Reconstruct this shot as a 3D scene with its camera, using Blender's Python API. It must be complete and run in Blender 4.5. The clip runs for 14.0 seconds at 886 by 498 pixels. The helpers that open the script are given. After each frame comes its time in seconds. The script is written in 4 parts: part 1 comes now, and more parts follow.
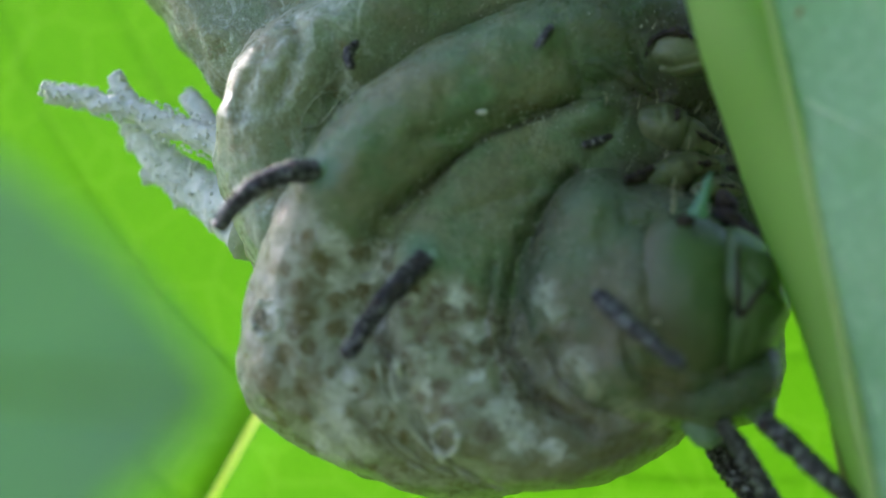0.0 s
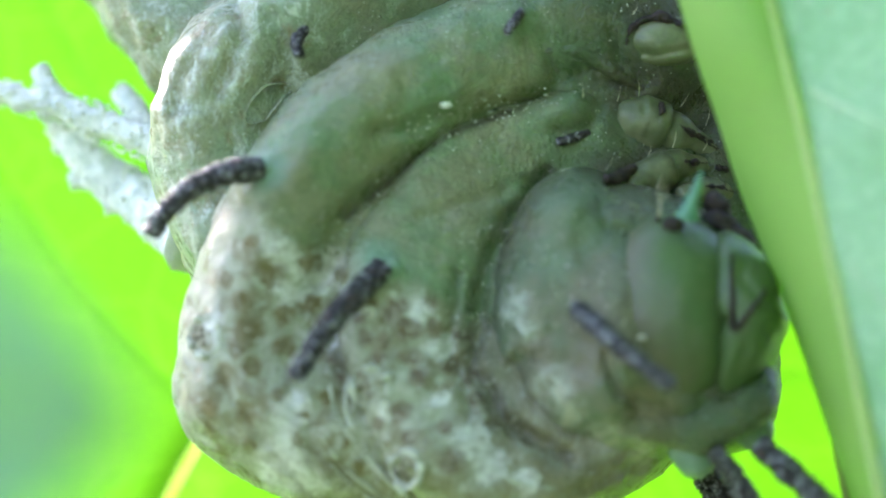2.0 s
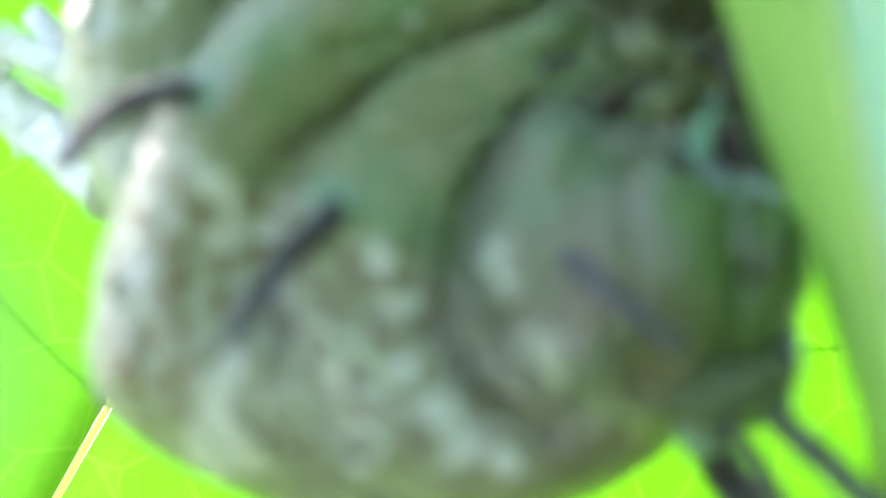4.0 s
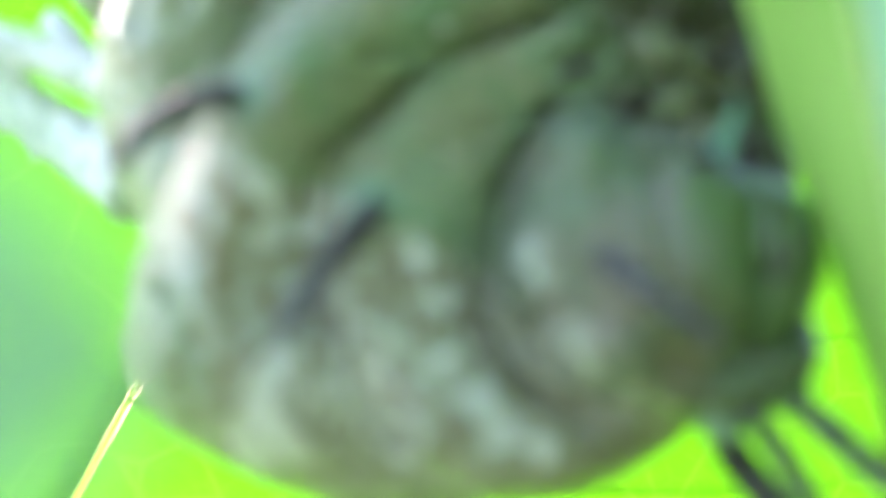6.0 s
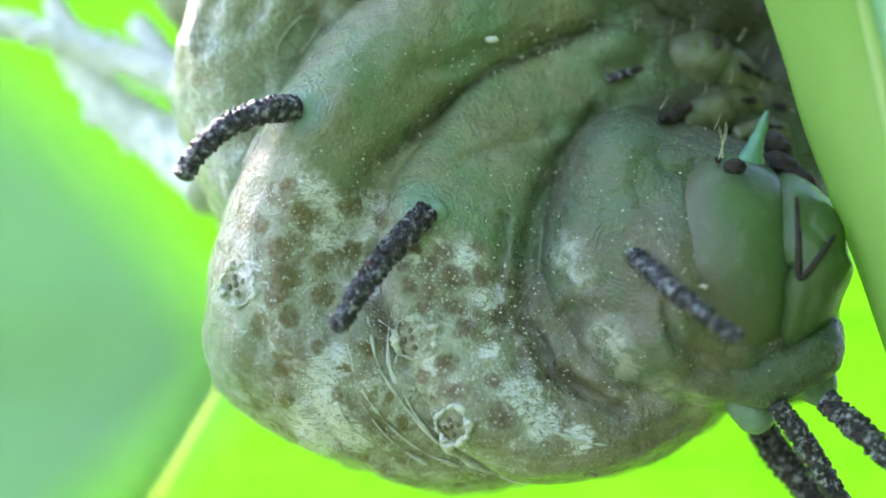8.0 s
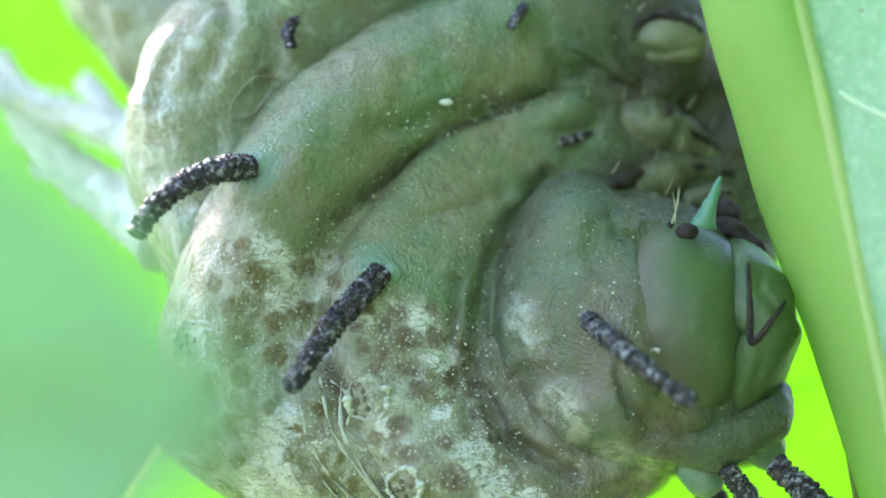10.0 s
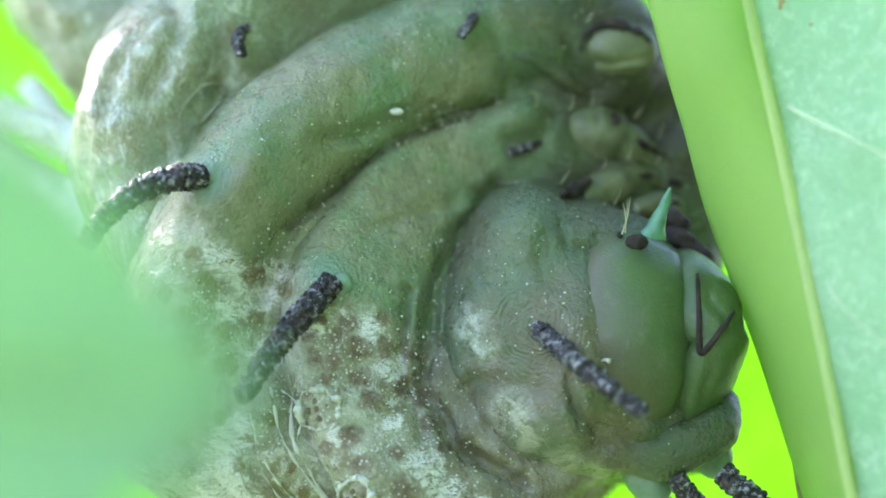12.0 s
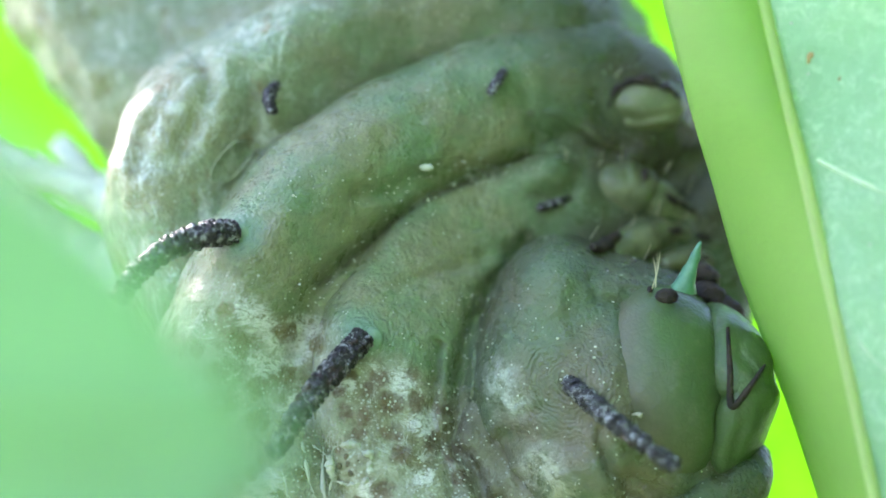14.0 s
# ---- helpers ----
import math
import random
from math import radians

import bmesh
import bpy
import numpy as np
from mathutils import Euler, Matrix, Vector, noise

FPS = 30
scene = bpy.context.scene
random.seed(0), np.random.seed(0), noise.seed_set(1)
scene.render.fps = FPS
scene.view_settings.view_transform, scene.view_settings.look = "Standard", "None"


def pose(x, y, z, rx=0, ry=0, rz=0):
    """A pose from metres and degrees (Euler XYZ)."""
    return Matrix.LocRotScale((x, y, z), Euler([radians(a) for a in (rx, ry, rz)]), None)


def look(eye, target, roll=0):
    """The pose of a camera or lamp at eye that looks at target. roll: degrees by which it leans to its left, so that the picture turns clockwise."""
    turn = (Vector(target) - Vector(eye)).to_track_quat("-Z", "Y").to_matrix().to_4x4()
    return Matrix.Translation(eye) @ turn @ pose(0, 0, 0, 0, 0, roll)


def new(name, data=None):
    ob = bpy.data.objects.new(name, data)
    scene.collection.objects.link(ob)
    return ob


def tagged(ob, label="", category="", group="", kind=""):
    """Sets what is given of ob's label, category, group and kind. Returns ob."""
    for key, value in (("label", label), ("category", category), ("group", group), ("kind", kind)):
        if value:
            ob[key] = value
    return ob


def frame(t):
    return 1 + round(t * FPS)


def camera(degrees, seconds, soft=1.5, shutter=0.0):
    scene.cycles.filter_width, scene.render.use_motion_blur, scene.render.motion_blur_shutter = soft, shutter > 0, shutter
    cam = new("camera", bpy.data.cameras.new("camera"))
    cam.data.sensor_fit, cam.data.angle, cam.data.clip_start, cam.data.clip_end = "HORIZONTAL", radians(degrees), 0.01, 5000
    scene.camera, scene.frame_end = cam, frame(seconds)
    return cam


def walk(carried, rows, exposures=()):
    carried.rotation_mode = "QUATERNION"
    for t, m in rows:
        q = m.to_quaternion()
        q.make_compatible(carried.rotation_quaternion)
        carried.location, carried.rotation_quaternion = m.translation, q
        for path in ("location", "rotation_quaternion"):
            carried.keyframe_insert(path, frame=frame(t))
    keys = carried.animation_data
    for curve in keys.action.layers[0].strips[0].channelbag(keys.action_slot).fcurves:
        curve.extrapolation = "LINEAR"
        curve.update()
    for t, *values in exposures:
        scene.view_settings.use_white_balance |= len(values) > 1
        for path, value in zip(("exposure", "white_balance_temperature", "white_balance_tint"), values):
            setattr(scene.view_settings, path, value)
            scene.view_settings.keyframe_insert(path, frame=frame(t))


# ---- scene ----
MM = 0.001

# camera: a close-up lens carried by hand
cam = camera(25.0, 14.0, soft=1.6)
cam.data.dof.use_dof = True
cam.data.dof.aperture_fstop = 28.0
# the lens hunts: its plane of focus lies on the caterpillar, slips to the leaf behind and comes back
FOCUS = new("focus_mark")
cam.data.dof.focus_object = FOCUS
CAMERA_ROWS = [
    (0.0, pose(0.00877, -0.07840, -0.00285, 94.24, -0.03, 10.93)),
    (0.5, pose(0.00998, -0.07789, -0.00396, 95.22, 0.20, 10.29)),
    (1.0, pose(0.00887, -0.07693, -0.00256, 94.80, 0.51, 8.99)),
    (1.5, pose(0.00751, -0.07433, -0.00238, 94.84, 0.39, 9.29)),
    (2.0, pose(0.00702, -0.07050, -0.00274, 94.87, 0.22, 9.61)),
    (2.5, pose(0.00606, -0.06754, -0.00204, 94.14, 0.37, 8.62)),
    (2.7, pose(0.00599, -0.06580, -0.00142, 92.80, 0.51, 8.76)),
    (5.0, pose(0.00235, -0.05956, -0.00546, 96.61, -0.22, 6.99)),
    (5.5, pose(0.00098, -0.05973, -0.00482, 96.05, 0.98, 5.83)),
    (6.0, pose(0.00019, -0.06295, -0.00397, 94.91, 0.58, 4.56)),
    (6.5, pose(0.00038, -0.06654, -0.00409, 94.50, 0.67, 4.33)),
    (7.0, pose(0.00106, -0.06934, -0.00222, 92.78, 0.98, 5.29)),
    (7.5, pose(0.00205, -0.06886, -0.00251, 93.05, 0.81, 6.51)),
    (8.0, pose(0.00372, -0.06723, -0.00198, 92.87, 0.26, 8.61)),
    (8.5, pose(0.00375, -0.06734, -0.00229, 93.42, 0.16, 8.27)),
    (10.8, pose(0.00169, -0.06767, -0.00158, 94.85, -0.30, 5.35)),
    (11.0, pose(0.00225, -0.06794, -0.00116, 94.56, -0.34, 5.66)),
    (11.5, pose(0.00165, -0.06747, -0.00190, 95.06, -0.10, 4.56)),
    (12.0, pose(0.00114, -0.06774, -0.00148, 94.47, -0.17, 3.55)),
    (12.5, pose(-0.00000, -0.06801, -0.00000, 93.32, 0.19, 2.06)),
    (13.0, pose(-0.00079, -0.06800, 0.00029, 94.69, 0.04, 2.36)),
    (13.5, pose(0.00089, -0.06825, -0.00082, 95.72, 0.02, 2.93)),
    (14.0, pose(0.00089, -0.06796, -0.00169, 96.21, -0.02, 4.21)),
]
walk(cam, CAMERA_ROWS, exposures=[(0.0, 1.5, 6480, 24), (0.2, 1.75, 6480, 24), (0.5, 2.35, 6480, 24), (1.5, 2.6, 6480, 24), (5.0, 2.85, 6480, 24), (6.5, 2.82, 6480, 24), (8.0, 2.64, 6480, 24), (8.6, 2.64, 6480, 24), (11.0, 2.85, 6480, 24), (14.0, 2.85, 6480, 24)])

# ---- light ----
SUN_FROM = Vector((-0.65, 0.66, 0.54)).normalized()
world = bpy.data.worlds.new("world")
scene.world = world
world.use_nodes = True
wn = world.node_tree
sky = wn.nodes.new("ShaderNodeTexSky")
sky.sky_type = "NISHITA"
sky.sun_disc = False
sky.sun_elevation = math.asin(SUN_FROM.z)
sky.sun_rotation = math.atan2(SUN_FROM.x, SUN_FROM.y)
bg = wn.nodes["Background"]
bg.inputs["Strength"].default_value = 0.15
wn.links.new(sky.outputs["Color"], bg.inputs["Color"])
sun_data = bpy.data.lights.new("sun", "SUN")
sun_data.energy = 2.6
sun_data.angle = radians(14.0)
sun_data.color = (1.0, 0.96, 0.88)
sun = new("sun", sun_data)
sun.matrix_world = look(SUN_FROM * 2.0, (0, 0, 0))


# ---- materials ----
class Nodes:
    """A small writer of node trees."""

    def __init__(self, name):
        self.mat = bpy.data.materials.new(name)
        self.mat.use_nodes = True
        self.tree = self.mat.node_tree
        self.bsdf = self.tree.nodes["Principled BSDF"]
        self.out = self.tree.nodes["Material Output"]
        tc = self.tree.nodes.new("ShaderNodeTexCoord")
        mp = self.tree.nodes.new("ShaderNodeVectorMath")
        mp.operation = "SCALE"
        mp.inputs["Scale"].default_value = 1000.0
        self.link(tc.outputs["Object"], mp.inputs[0])
        self.co = mp.outputs[0]

    def link(self, a, b):
        self.tree.links.new(a, b)

    def put(self, socket, value):
        if isinstance(value, bpy.types.NodeSocket):
            self.link(value, socket)
        elif isinstance(value, tuple) and len(value) == 3 and socket.type == "RGBA":
            socket.default_value = (*value, 1)
        else:
            socket.default_value = value

    def noise(self, scale, detail=4, rough=0.55, co=None, warp=0.0):
        n = self.tree.nodes.new("ShaderNodeTexNoise")
        self.put(n.inputs["Vector"], co or self.co)
        for key, v in (("Scale", scale), ("Detail", detail), ("Roughness", rough), ("Distortion", warp)):
            n.inputs[key].default_value = v
        return n.outputs["Fac"]

    def voronoi(self, scale, co=None, feature="F1", out="Distance", randomness=1.0):
        n = self.tree.nodes.new("ShaderNodeTexVoronoi")
        n.feature = feature
        self.put(n.inputs["Vector"], co or self.co)
        n.inputs["Scale"].default_value = scale
        n.inputs["Randomness"].default_value = randomness
        return n.outputs[out]

    def math(self, op, a, b=0.0, c=0.0):
        n = self.tree.nodes.new("ShaderNodeMath")
        n.operation = op
        for k, v in enumerate((a, b, c)):
            self.put(n.inputs[k], v)
        return n.outputs[0]

    def ramp(self, value, lo, hi, a=0.0, b=1.0):
        n = self.tree.nodes.new("ShaderNodeMapRange")
        n.interpolation_type = "SMOOTHSTEP"
        for key, v in (("Value", value), ("From Min", lo), ("From Max", hi), ("To Min", a), ("To Max", b)):
            self.put(n.inputs[key], v)
        return n.outputs[0]

    def mix(self, fac, a, b):
        n = self.tree.nodes.new("ShaderNodeMix")
        n.data_type = "RGBA"
        self.put(n.inputs[0], fac)
        self.put(n.inputs[6], a)
        self.put(n.inputs[7], b)
        return n.outputs[2]

    def vec(self, op, a, b):
        n = self.tree.nodes.new("ShaderNodeVectorMath")
        n.operation = op
        self.put(n.inputs[0], a)
        self.put(n.inputs[1], b)
        return n.outputs["Value"] if op in ("DISTANCE", "DOT_PRODUCT", "LENGTH") else n.outputs[0]

    def bump(self, height, strength=0.4, distance=0.1):
        n = self.tree.nodes.new("ShaderNodeBump")
        n.inputs["Strength"].default_value = strength
        n.inputs["Distance"].default_value = distance * MM
        self.put(n.inputs["Height"], height)
        self.link(n.outputs[0], self.bsdf.inputs["Normal"])
        return n.outputs[0]

    def set(self, **values):
        for key, v in values.items():
            self.put(self.bsdf.inputs[key.replace("_", " ").title()], v)


def near_spot(w, centre, radius, co, soft=0.35):
    """A mask that is 1 inside a patch of skin round a centre."""
    return w.ramp(w.vec("DISTANCE", co, centre), radius * (1 - soft), radius * (1 + soft), 1.0, 0.0)


# the pattern of the back: places (x, z) and radii, in millimetres
SPOTS_BACK = [(-11.89, 2.1, 0.28), (-11.2, 1.35, 0.41), (-11.03, 0.43, 0.41), (-11.36, -0.22, 0.41), (-9.95, 0.91, 0.37), (-9.23, 1.31, 0.37), (-10.32, 2.28, 0.5),
              (-9.1, 2.7, 0.3), (-9.12, 3.42, 0.33), (-10.88, 3.36, 0.3), (-9.94, -0.2, 0.37), (-11.9, -1.13, 0.37), (-10.93, -0.86, 0.33), (-12.54, -2.32, 0.33),
              (-12.7, -3.07, 0.33), (-12.56, -3.83, 0.3), (-11.21, -2.51, 0.41), (-11.23, -3.62, 0.26), (-10.01, -1.87, 0.22), (-8.45, -1.96, 0.26), (-9.17, -2.6, 0.19),
              (-9.47, -3.43, 0.26), (-7.83, -3.49, 0.19), (-9.11, -5.66, 0.2), (-8.19, 2.36, 0.3), (-7.44, -4.37, 0.22)]
SPOTS_SIDE = [(-7.27, 0.7, 0.2), (-6.87, 1.35, 0.24), (-5.98, 1.17, 0.31), (-6.33, 0.79, 0.3), (-5.61, 0.43, 0.37), (-4.83, 0.44, 0.33), (-6.49, -0.04, 0.33),
              (-7.09, 0.05, 0.26), (-5.6, -0.59, 0.35), (-6.57, -0.6, 0.2), (-3.97, 0.27, 0.24), (-4.28, -0.95, 0.35), (-3.71, -1.26, 0.31), (-5.3, -1.33, 0.33),
              (-5.81, -2.52, 0.37), (-4.98, 1.37, 0.26), (-4.38, -2.98, 0.3), (-6.68, -2.89, 0.26), (-5.44, -3.37, 0.33), (-4.09, -4.16, 0.41), (-7.29, -1.14, 0.15),
              (-8.07, -1.31, 0.15), (-8.37, -0.75, 0.15), (-3.39, -2.07, 0.26), (-2.91, -2.99, 0.22)]
WHITE_PATCHES = [(-10.01, 3.28, 0.62), (-9.64, 2.66, 0.5), (-9.08, 2.1, 0.58), (-8.48, 3.07, 0.4), (-9.78, 1.66, 0.45), (-12.39, 0.63, 0.37), (-9.69, -2.42, 0.6),
                 (-10.08, -2.97, 0.5), (-10.08, -4.09, 0.8), (-10.58, -4.88, 0.75), (-9.24, -4.85, 0.55), (-5.36, 1.08, 0.45), (-4.57, -0.21, 0.48), (-4.5, -2.07, 0.3),
                 (-3.49, -3.53, 0.6), (-2.79, -4.36, 0.55), (-1.72, -4.92, 0.45), (-6.35, -2.43, 0.3), (-7.14, 0.89, 0.3), (-8.81, 0.19, 0.45)]
CHEEK_PATCHES = [(-0.7, -1.75, 0.75), (-0.25, -2.45, 0.6), (0.95, -3.45, 0.6), (2.0, -3.75, 0.5)]
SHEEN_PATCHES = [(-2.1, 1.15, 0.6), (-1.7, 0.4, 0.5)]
SPINE_FEET = [(-10.56, 5.89), (-6.70, 2.66), (0.12, 1.05)]


def soft_warp(w):
    n = w.tree.nodes.new("ShaderNodeTexNoise")
    w.put(n.inputs["Vector"], w.co)
    n.inputs["Scale"].default_value = 0.8
    return n.outputs["Color"]


def skin_material(name, green, olive, pale, dorsal, shift=0.0, fade=0.0):
    """Soft caterpillar skin. dorsal: how strongly the spotted pattern of the back shows;
    fade: how far the skin turns from pale on the flank to green towards the belly."""
    w = Nodes(name)
    flat = w.vec("MULTIPLY", w.co, (1, 0, 1))
    ragged = w.tree.nodes.new("ShaderNodeTexNoise")
    w.put(ragged.inputs["Vector"], w.co)
    ragged.inputs["Scale"].default_value, ragged.inputs["Detail"].default_value = 1.7, 5
    flat_ragged = w.vec("ADD", flat, w.vec("MULTIPLY", w.vec("SUBTRACT", ragged.outputs["Color"], (0.5, 0.5, 0.5)), (0.75, 0, 0.75)))

    def field(places, soft, at):
        """1 at the places of a list, falling off round them."""
        mask = None
        for x, z, r in places:
            m = near_spot(w, (x, 0, z), r, at, soft)
            mask = m if mask is None else w.math("MAXIMUM", mask, m)
        return mask

    sep = w.tree.nodes.new("ShaderNodeSeparateXYZ")
    w.link(w.co, sep.inputs[0])
    col = w.mix(w.ramp(w.noise(0.24, 5, 0.6), 0.38, 0.62), green, olive)
    if fade:
        across = w.math("ADD", sep.outputs[0], w.math("MULTIPLY", w.math("SUBTRACT", w.noise(0.3, 4), 0.5), 6.0))
        col = w.mix(w.ramp(across, -12.5, -6.5, 0.0, fade), col, w.mix(w.ramp(w.noise(0.3, 5), 0.4, 0.6), (0.17, 0.25, 0.13), (0.23, 0.24, 0.14)))
        blotch = w.math("MULTIPLY", w.ramp(w.noise(0.65, 6, 0.7, warp=0.5), 0.54, 0.66, 0.0, 0.7), w.ramp(across, -11.0, -8.0, 1.0, 0.15))
        col = w.mix(blotch, col, (0.27, 0.21, 0.10))
        streaks = w.noise(0.9, 9, 0.8, warp=1.2, co=w.vec("MULTIPLY", w.co, (1.6, 1.6, 0.7)))
        col = w.mix(w.math("MULTIPLY", w.ramp(streaks, 0.5, 0.62), w.ramp(across, -11.0, -7.0, 0.8, 0.0)), col, (0.70, 0.76, 0.66))
    col = w.mix(w.ramp(w.noise(0.42, 6, 0.65, warp=0.4), 0.53, 0.68, 0.0, 0.5), col, (0.225, 0.20, 0.125))
    col = w.mix(w.ramp(w.noise(1.0, 7, 0.7), 0.54, 0.76, 0.0, 0.5), col, pale)
    col = w.mix(w.ramp(w.noise(4.5, 5, 0.75), 0.42, 0.62, 0.0, 0.3), col, (0.12, 0.13, 0.075))
    # deep green belly skin, darkened further with shade painted in towards the legs
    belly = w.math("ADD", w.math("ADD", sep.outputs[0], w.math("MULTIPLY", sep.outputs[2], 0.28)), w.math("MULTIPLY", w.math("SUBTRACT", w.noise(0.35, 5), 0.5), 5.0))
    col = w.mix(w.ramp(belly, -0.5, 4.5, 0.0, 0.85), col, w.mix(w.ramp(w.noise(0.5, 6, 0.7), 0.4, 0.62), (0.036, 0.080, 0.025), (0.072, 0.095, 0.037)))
    # the back: brown spots, white marbling
    if dorsal:
        edge = w.math("ADD", sep.outputs[2], w.math("MULTIPLY", sep.outputs[0], 0.48))
        edge = w.math("ADD", edge, w.math("MULTIPLY", w.math("SUBTRACT", w.noise(0.5, 4), 0.5), 3.0))
        mask = w.math("MULTIPLY", w.ramp(edge, shift - 1.6, shift - 0.4, 1.0, 0.0), dorsal)
        plain = w.ramp(w.math("ADD", sep.outputs[0], w.math("MULTIPLY", w.noise(0.4, 3), 3.0)), -4.0, 0.0)
        back = w.mix(w.ramp(w.noise(0.8, 7, 0.7), 0.38, 0.6), (0.22, 0.20, 0.115), (0.40, 0.41, 0.29))
        back = w.mix(w.math("MULTIPLY", plain, 0.75), back, w.mix(w.ramp(w.noise(0.6, 6, 0.7), 0.4, 0.6), (0.17, 0.145, 0.075), (0.30, 0.27, 0.18)))
        marbling = w.ramp(w.noise(0.85, 10, 0.85, warp=1.6), 0.52, 0.6)
        back = w.mix(w.math("MULTIPLY", marbling, w.math("SUBTRACT", 0.75, w.math("MULTIPLY", plain, 0.5))), back, (0.62, 0.63, 0.55))
        fibres = w.ramp(w.noise(1.3, 10, 0.85, warp=2.2, co=w.vec("MULTIPLY", w.co, (1.0, 1.0, 2.2))), 0.42, 0.58)
        patch = w.ramp(w.math("MULTIPLY", field(WHITE_PATCHES, 0.6, flat_ragged), fibres), 0.06, 0.55)
        back = w.mix(w.math("MULTIPLY", patch, 0.9), back, (0.80, 0.80, 0.76))
        spots_back, spots_side = field(SPOTS_BACK, 0.3, flat_ragged), field(SPOTS_SIDE, 0.4, flat_ragged)
        grit = w.ramp(w.noise(3.5, 5, 0.7), 0.3, 0.65, 0.5, 1.0)
        back = w.mix(w.math("MULTIPLY", w.math("MULTIPLY", spots_back, grit), 0.95), back, w.mix(w.ramp(w.noise(2.2, 3), 0.4, 0.65), (0.15, 0.105, 0.03), (0.20, 0.15, 0.055)))
        back = w.mix(w.math("MULTIPLY", w.math("MULTIPLY", spots_side, grit), 0.9), back, w.mix(w.ramp(w.noise(2.2, 3), 0.4, 0.65), (0.13, 0.08, 0.045), (0.18, 0.115, 0.065)))
        beads = w.math("MULTIPLY", w.ramp(w.voronoi(5.5), 0.16, 0.34, 1.0, 0.0), w.ramp(w.noise(0.7, 5, 0.7, warp=1.0), 0.46, 0.58))
        back = w.mix(w.math("MULTIPLY", beads, 0.8), back, (0.66, 0.67, 0.58))
        col = w.mix(mask, col, back)
    # the cheek: a whitish cushion, and a pale sheen painted beside the spine's foot
    pad = w.math("MULTIPLY", field(CHEEK_PATCHES, 0.5, flat_ragged), w.ramp(w.noise(1.3, 8, 0.75, warp=0.8), 0.36, 0.6))
    col = w.mix(w.math("MULTIPLY", pad, 0.8), col, (0.55, 0.55, 0.43))
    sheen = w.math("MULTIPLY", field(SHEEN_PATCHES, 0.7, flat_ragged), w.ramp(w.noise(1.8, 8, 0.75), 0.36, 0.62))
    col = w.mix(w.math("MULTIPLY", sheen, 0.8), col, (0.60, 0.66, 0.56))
    rust = w.math("MULTIPLY", field([(1.5, 0.2, 1.2), (0.6, -0.9, 0.8), (2.4, -2.2, 1.1)], 0.7, flat_ragged), w.ramp(w.noise(0.8, 6, 0.7), 0.3, 0.6, 0.3, 0.8))
    col = w.mix(rust, col, (0.215, 0.18, 0.12))
    for x, z in SPINE_FEET[:2]:
        col = w.mix(w.math("MULTIPLY", near_spot(w, (x, 0, z), 0.75, flat_ragged, 0.7), 0.7), col, (0.17, 0.33, 0.23))
    # skin colour darkened along the pigment lines and the painted shade of creases
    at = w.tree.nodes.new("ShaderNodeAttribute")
    at.attribute_name = "stain_shade"
    stain_shade = w.math("MULTIPLY", at.outputs["Fac"], w.ramp(w.noise(0.9, 6, 0.7), 0.15, 0.5))
    col = w.mix(w.math("MULTIPLY", stain_shade, 0.95), col, (0.065, 0.062, 0.036))
    # pale granules all over, with wet glints painted in as more pale dots
    grain_and_glint = w.ramp(w.voronoi(4.2), 0.07, 0.18, 1.0, 0.0)
    grain_and_glint = w.math("MULTIPLY", grain_and_glint, w.ramp(w.noise(0.6, 3), 0.42, 0.6))
    col = w.mix(w.math("MULTIPLY", grain_and_glint, 0.85), col, (0.75, 0.78, 0.68))
    w.set(base_color=col, roughness=w.ramp(w.noise(1.5, 4), 0.3, 0.7, 0.22, 0.42))
    w.bsdf.inputs["Subsurface Weight"].default_value = 0.12
    w.bsdf.inputs["Subsurface Radius"].default_value = (0.5 * MM, 0.7 * MM, 0.3 * MM)
    w.bsdf.inputs["Subsurface Scale"].default_value = 1.0
    h = w.math("ADD", w.math("MULTIPLY", w.noise(1.2, 5, 0.55), 0.9), w.math("MULTIPLY", grain_and_glint, 0.5))
    h = w.math("ADD", h, w.math("MULTIPLY", w.noise(8.0, 4, 0.65), 0.4))
    # fine folds that ring the feet of the spines
    for x, z in SPINE_FEET:
        d = w.vec("DISTANCE", flat_ragged, (x, 0, z))
        ripple = w.math("MULTIPLY", w.math("SINE", w.math("ADD", w.math("MULTIPLY", d, 34.0), w.math("MULTIPLY", w.noise(2.5, 4), 7.0))), w.ramp(d, 0.5, 2.2, 0.13 if x > 0 else 0.05, 0.0))
        h = w.math("ADD", h, ripple)
    pores = w.ramp(w.voronoi(6.0, feature="SMOOTH_F1"), 0.1, 0.5, 0.0, 0.12)
    wrinkle = w.ramp(w.voronoi(1.5, feature="DISTANCE_TO_EDGE", co=w.vec("ADD", w.co, w.vec("MULTIPLY", soft_warp(w), (0.9, 0.9, 0.9)))), 0.0, 0.12)
    w.bump(w.math("ADD", w.math("ADD", h, pores), w.math("MULTIPLY", wrinkle, 0.04)), 0.6, 0.35)
    return w.mat


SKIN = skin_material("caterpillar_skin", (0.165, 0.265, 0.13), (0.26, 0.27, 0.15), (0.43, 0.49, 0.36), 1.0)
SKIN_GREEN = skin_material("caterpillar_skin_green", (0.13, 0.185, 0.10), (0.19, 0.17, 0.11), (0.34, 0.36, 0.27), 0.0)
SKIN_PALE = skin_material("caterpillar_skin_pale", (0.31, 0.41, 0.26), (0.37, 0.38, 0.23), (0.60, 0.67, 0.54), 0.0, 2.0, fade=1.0)


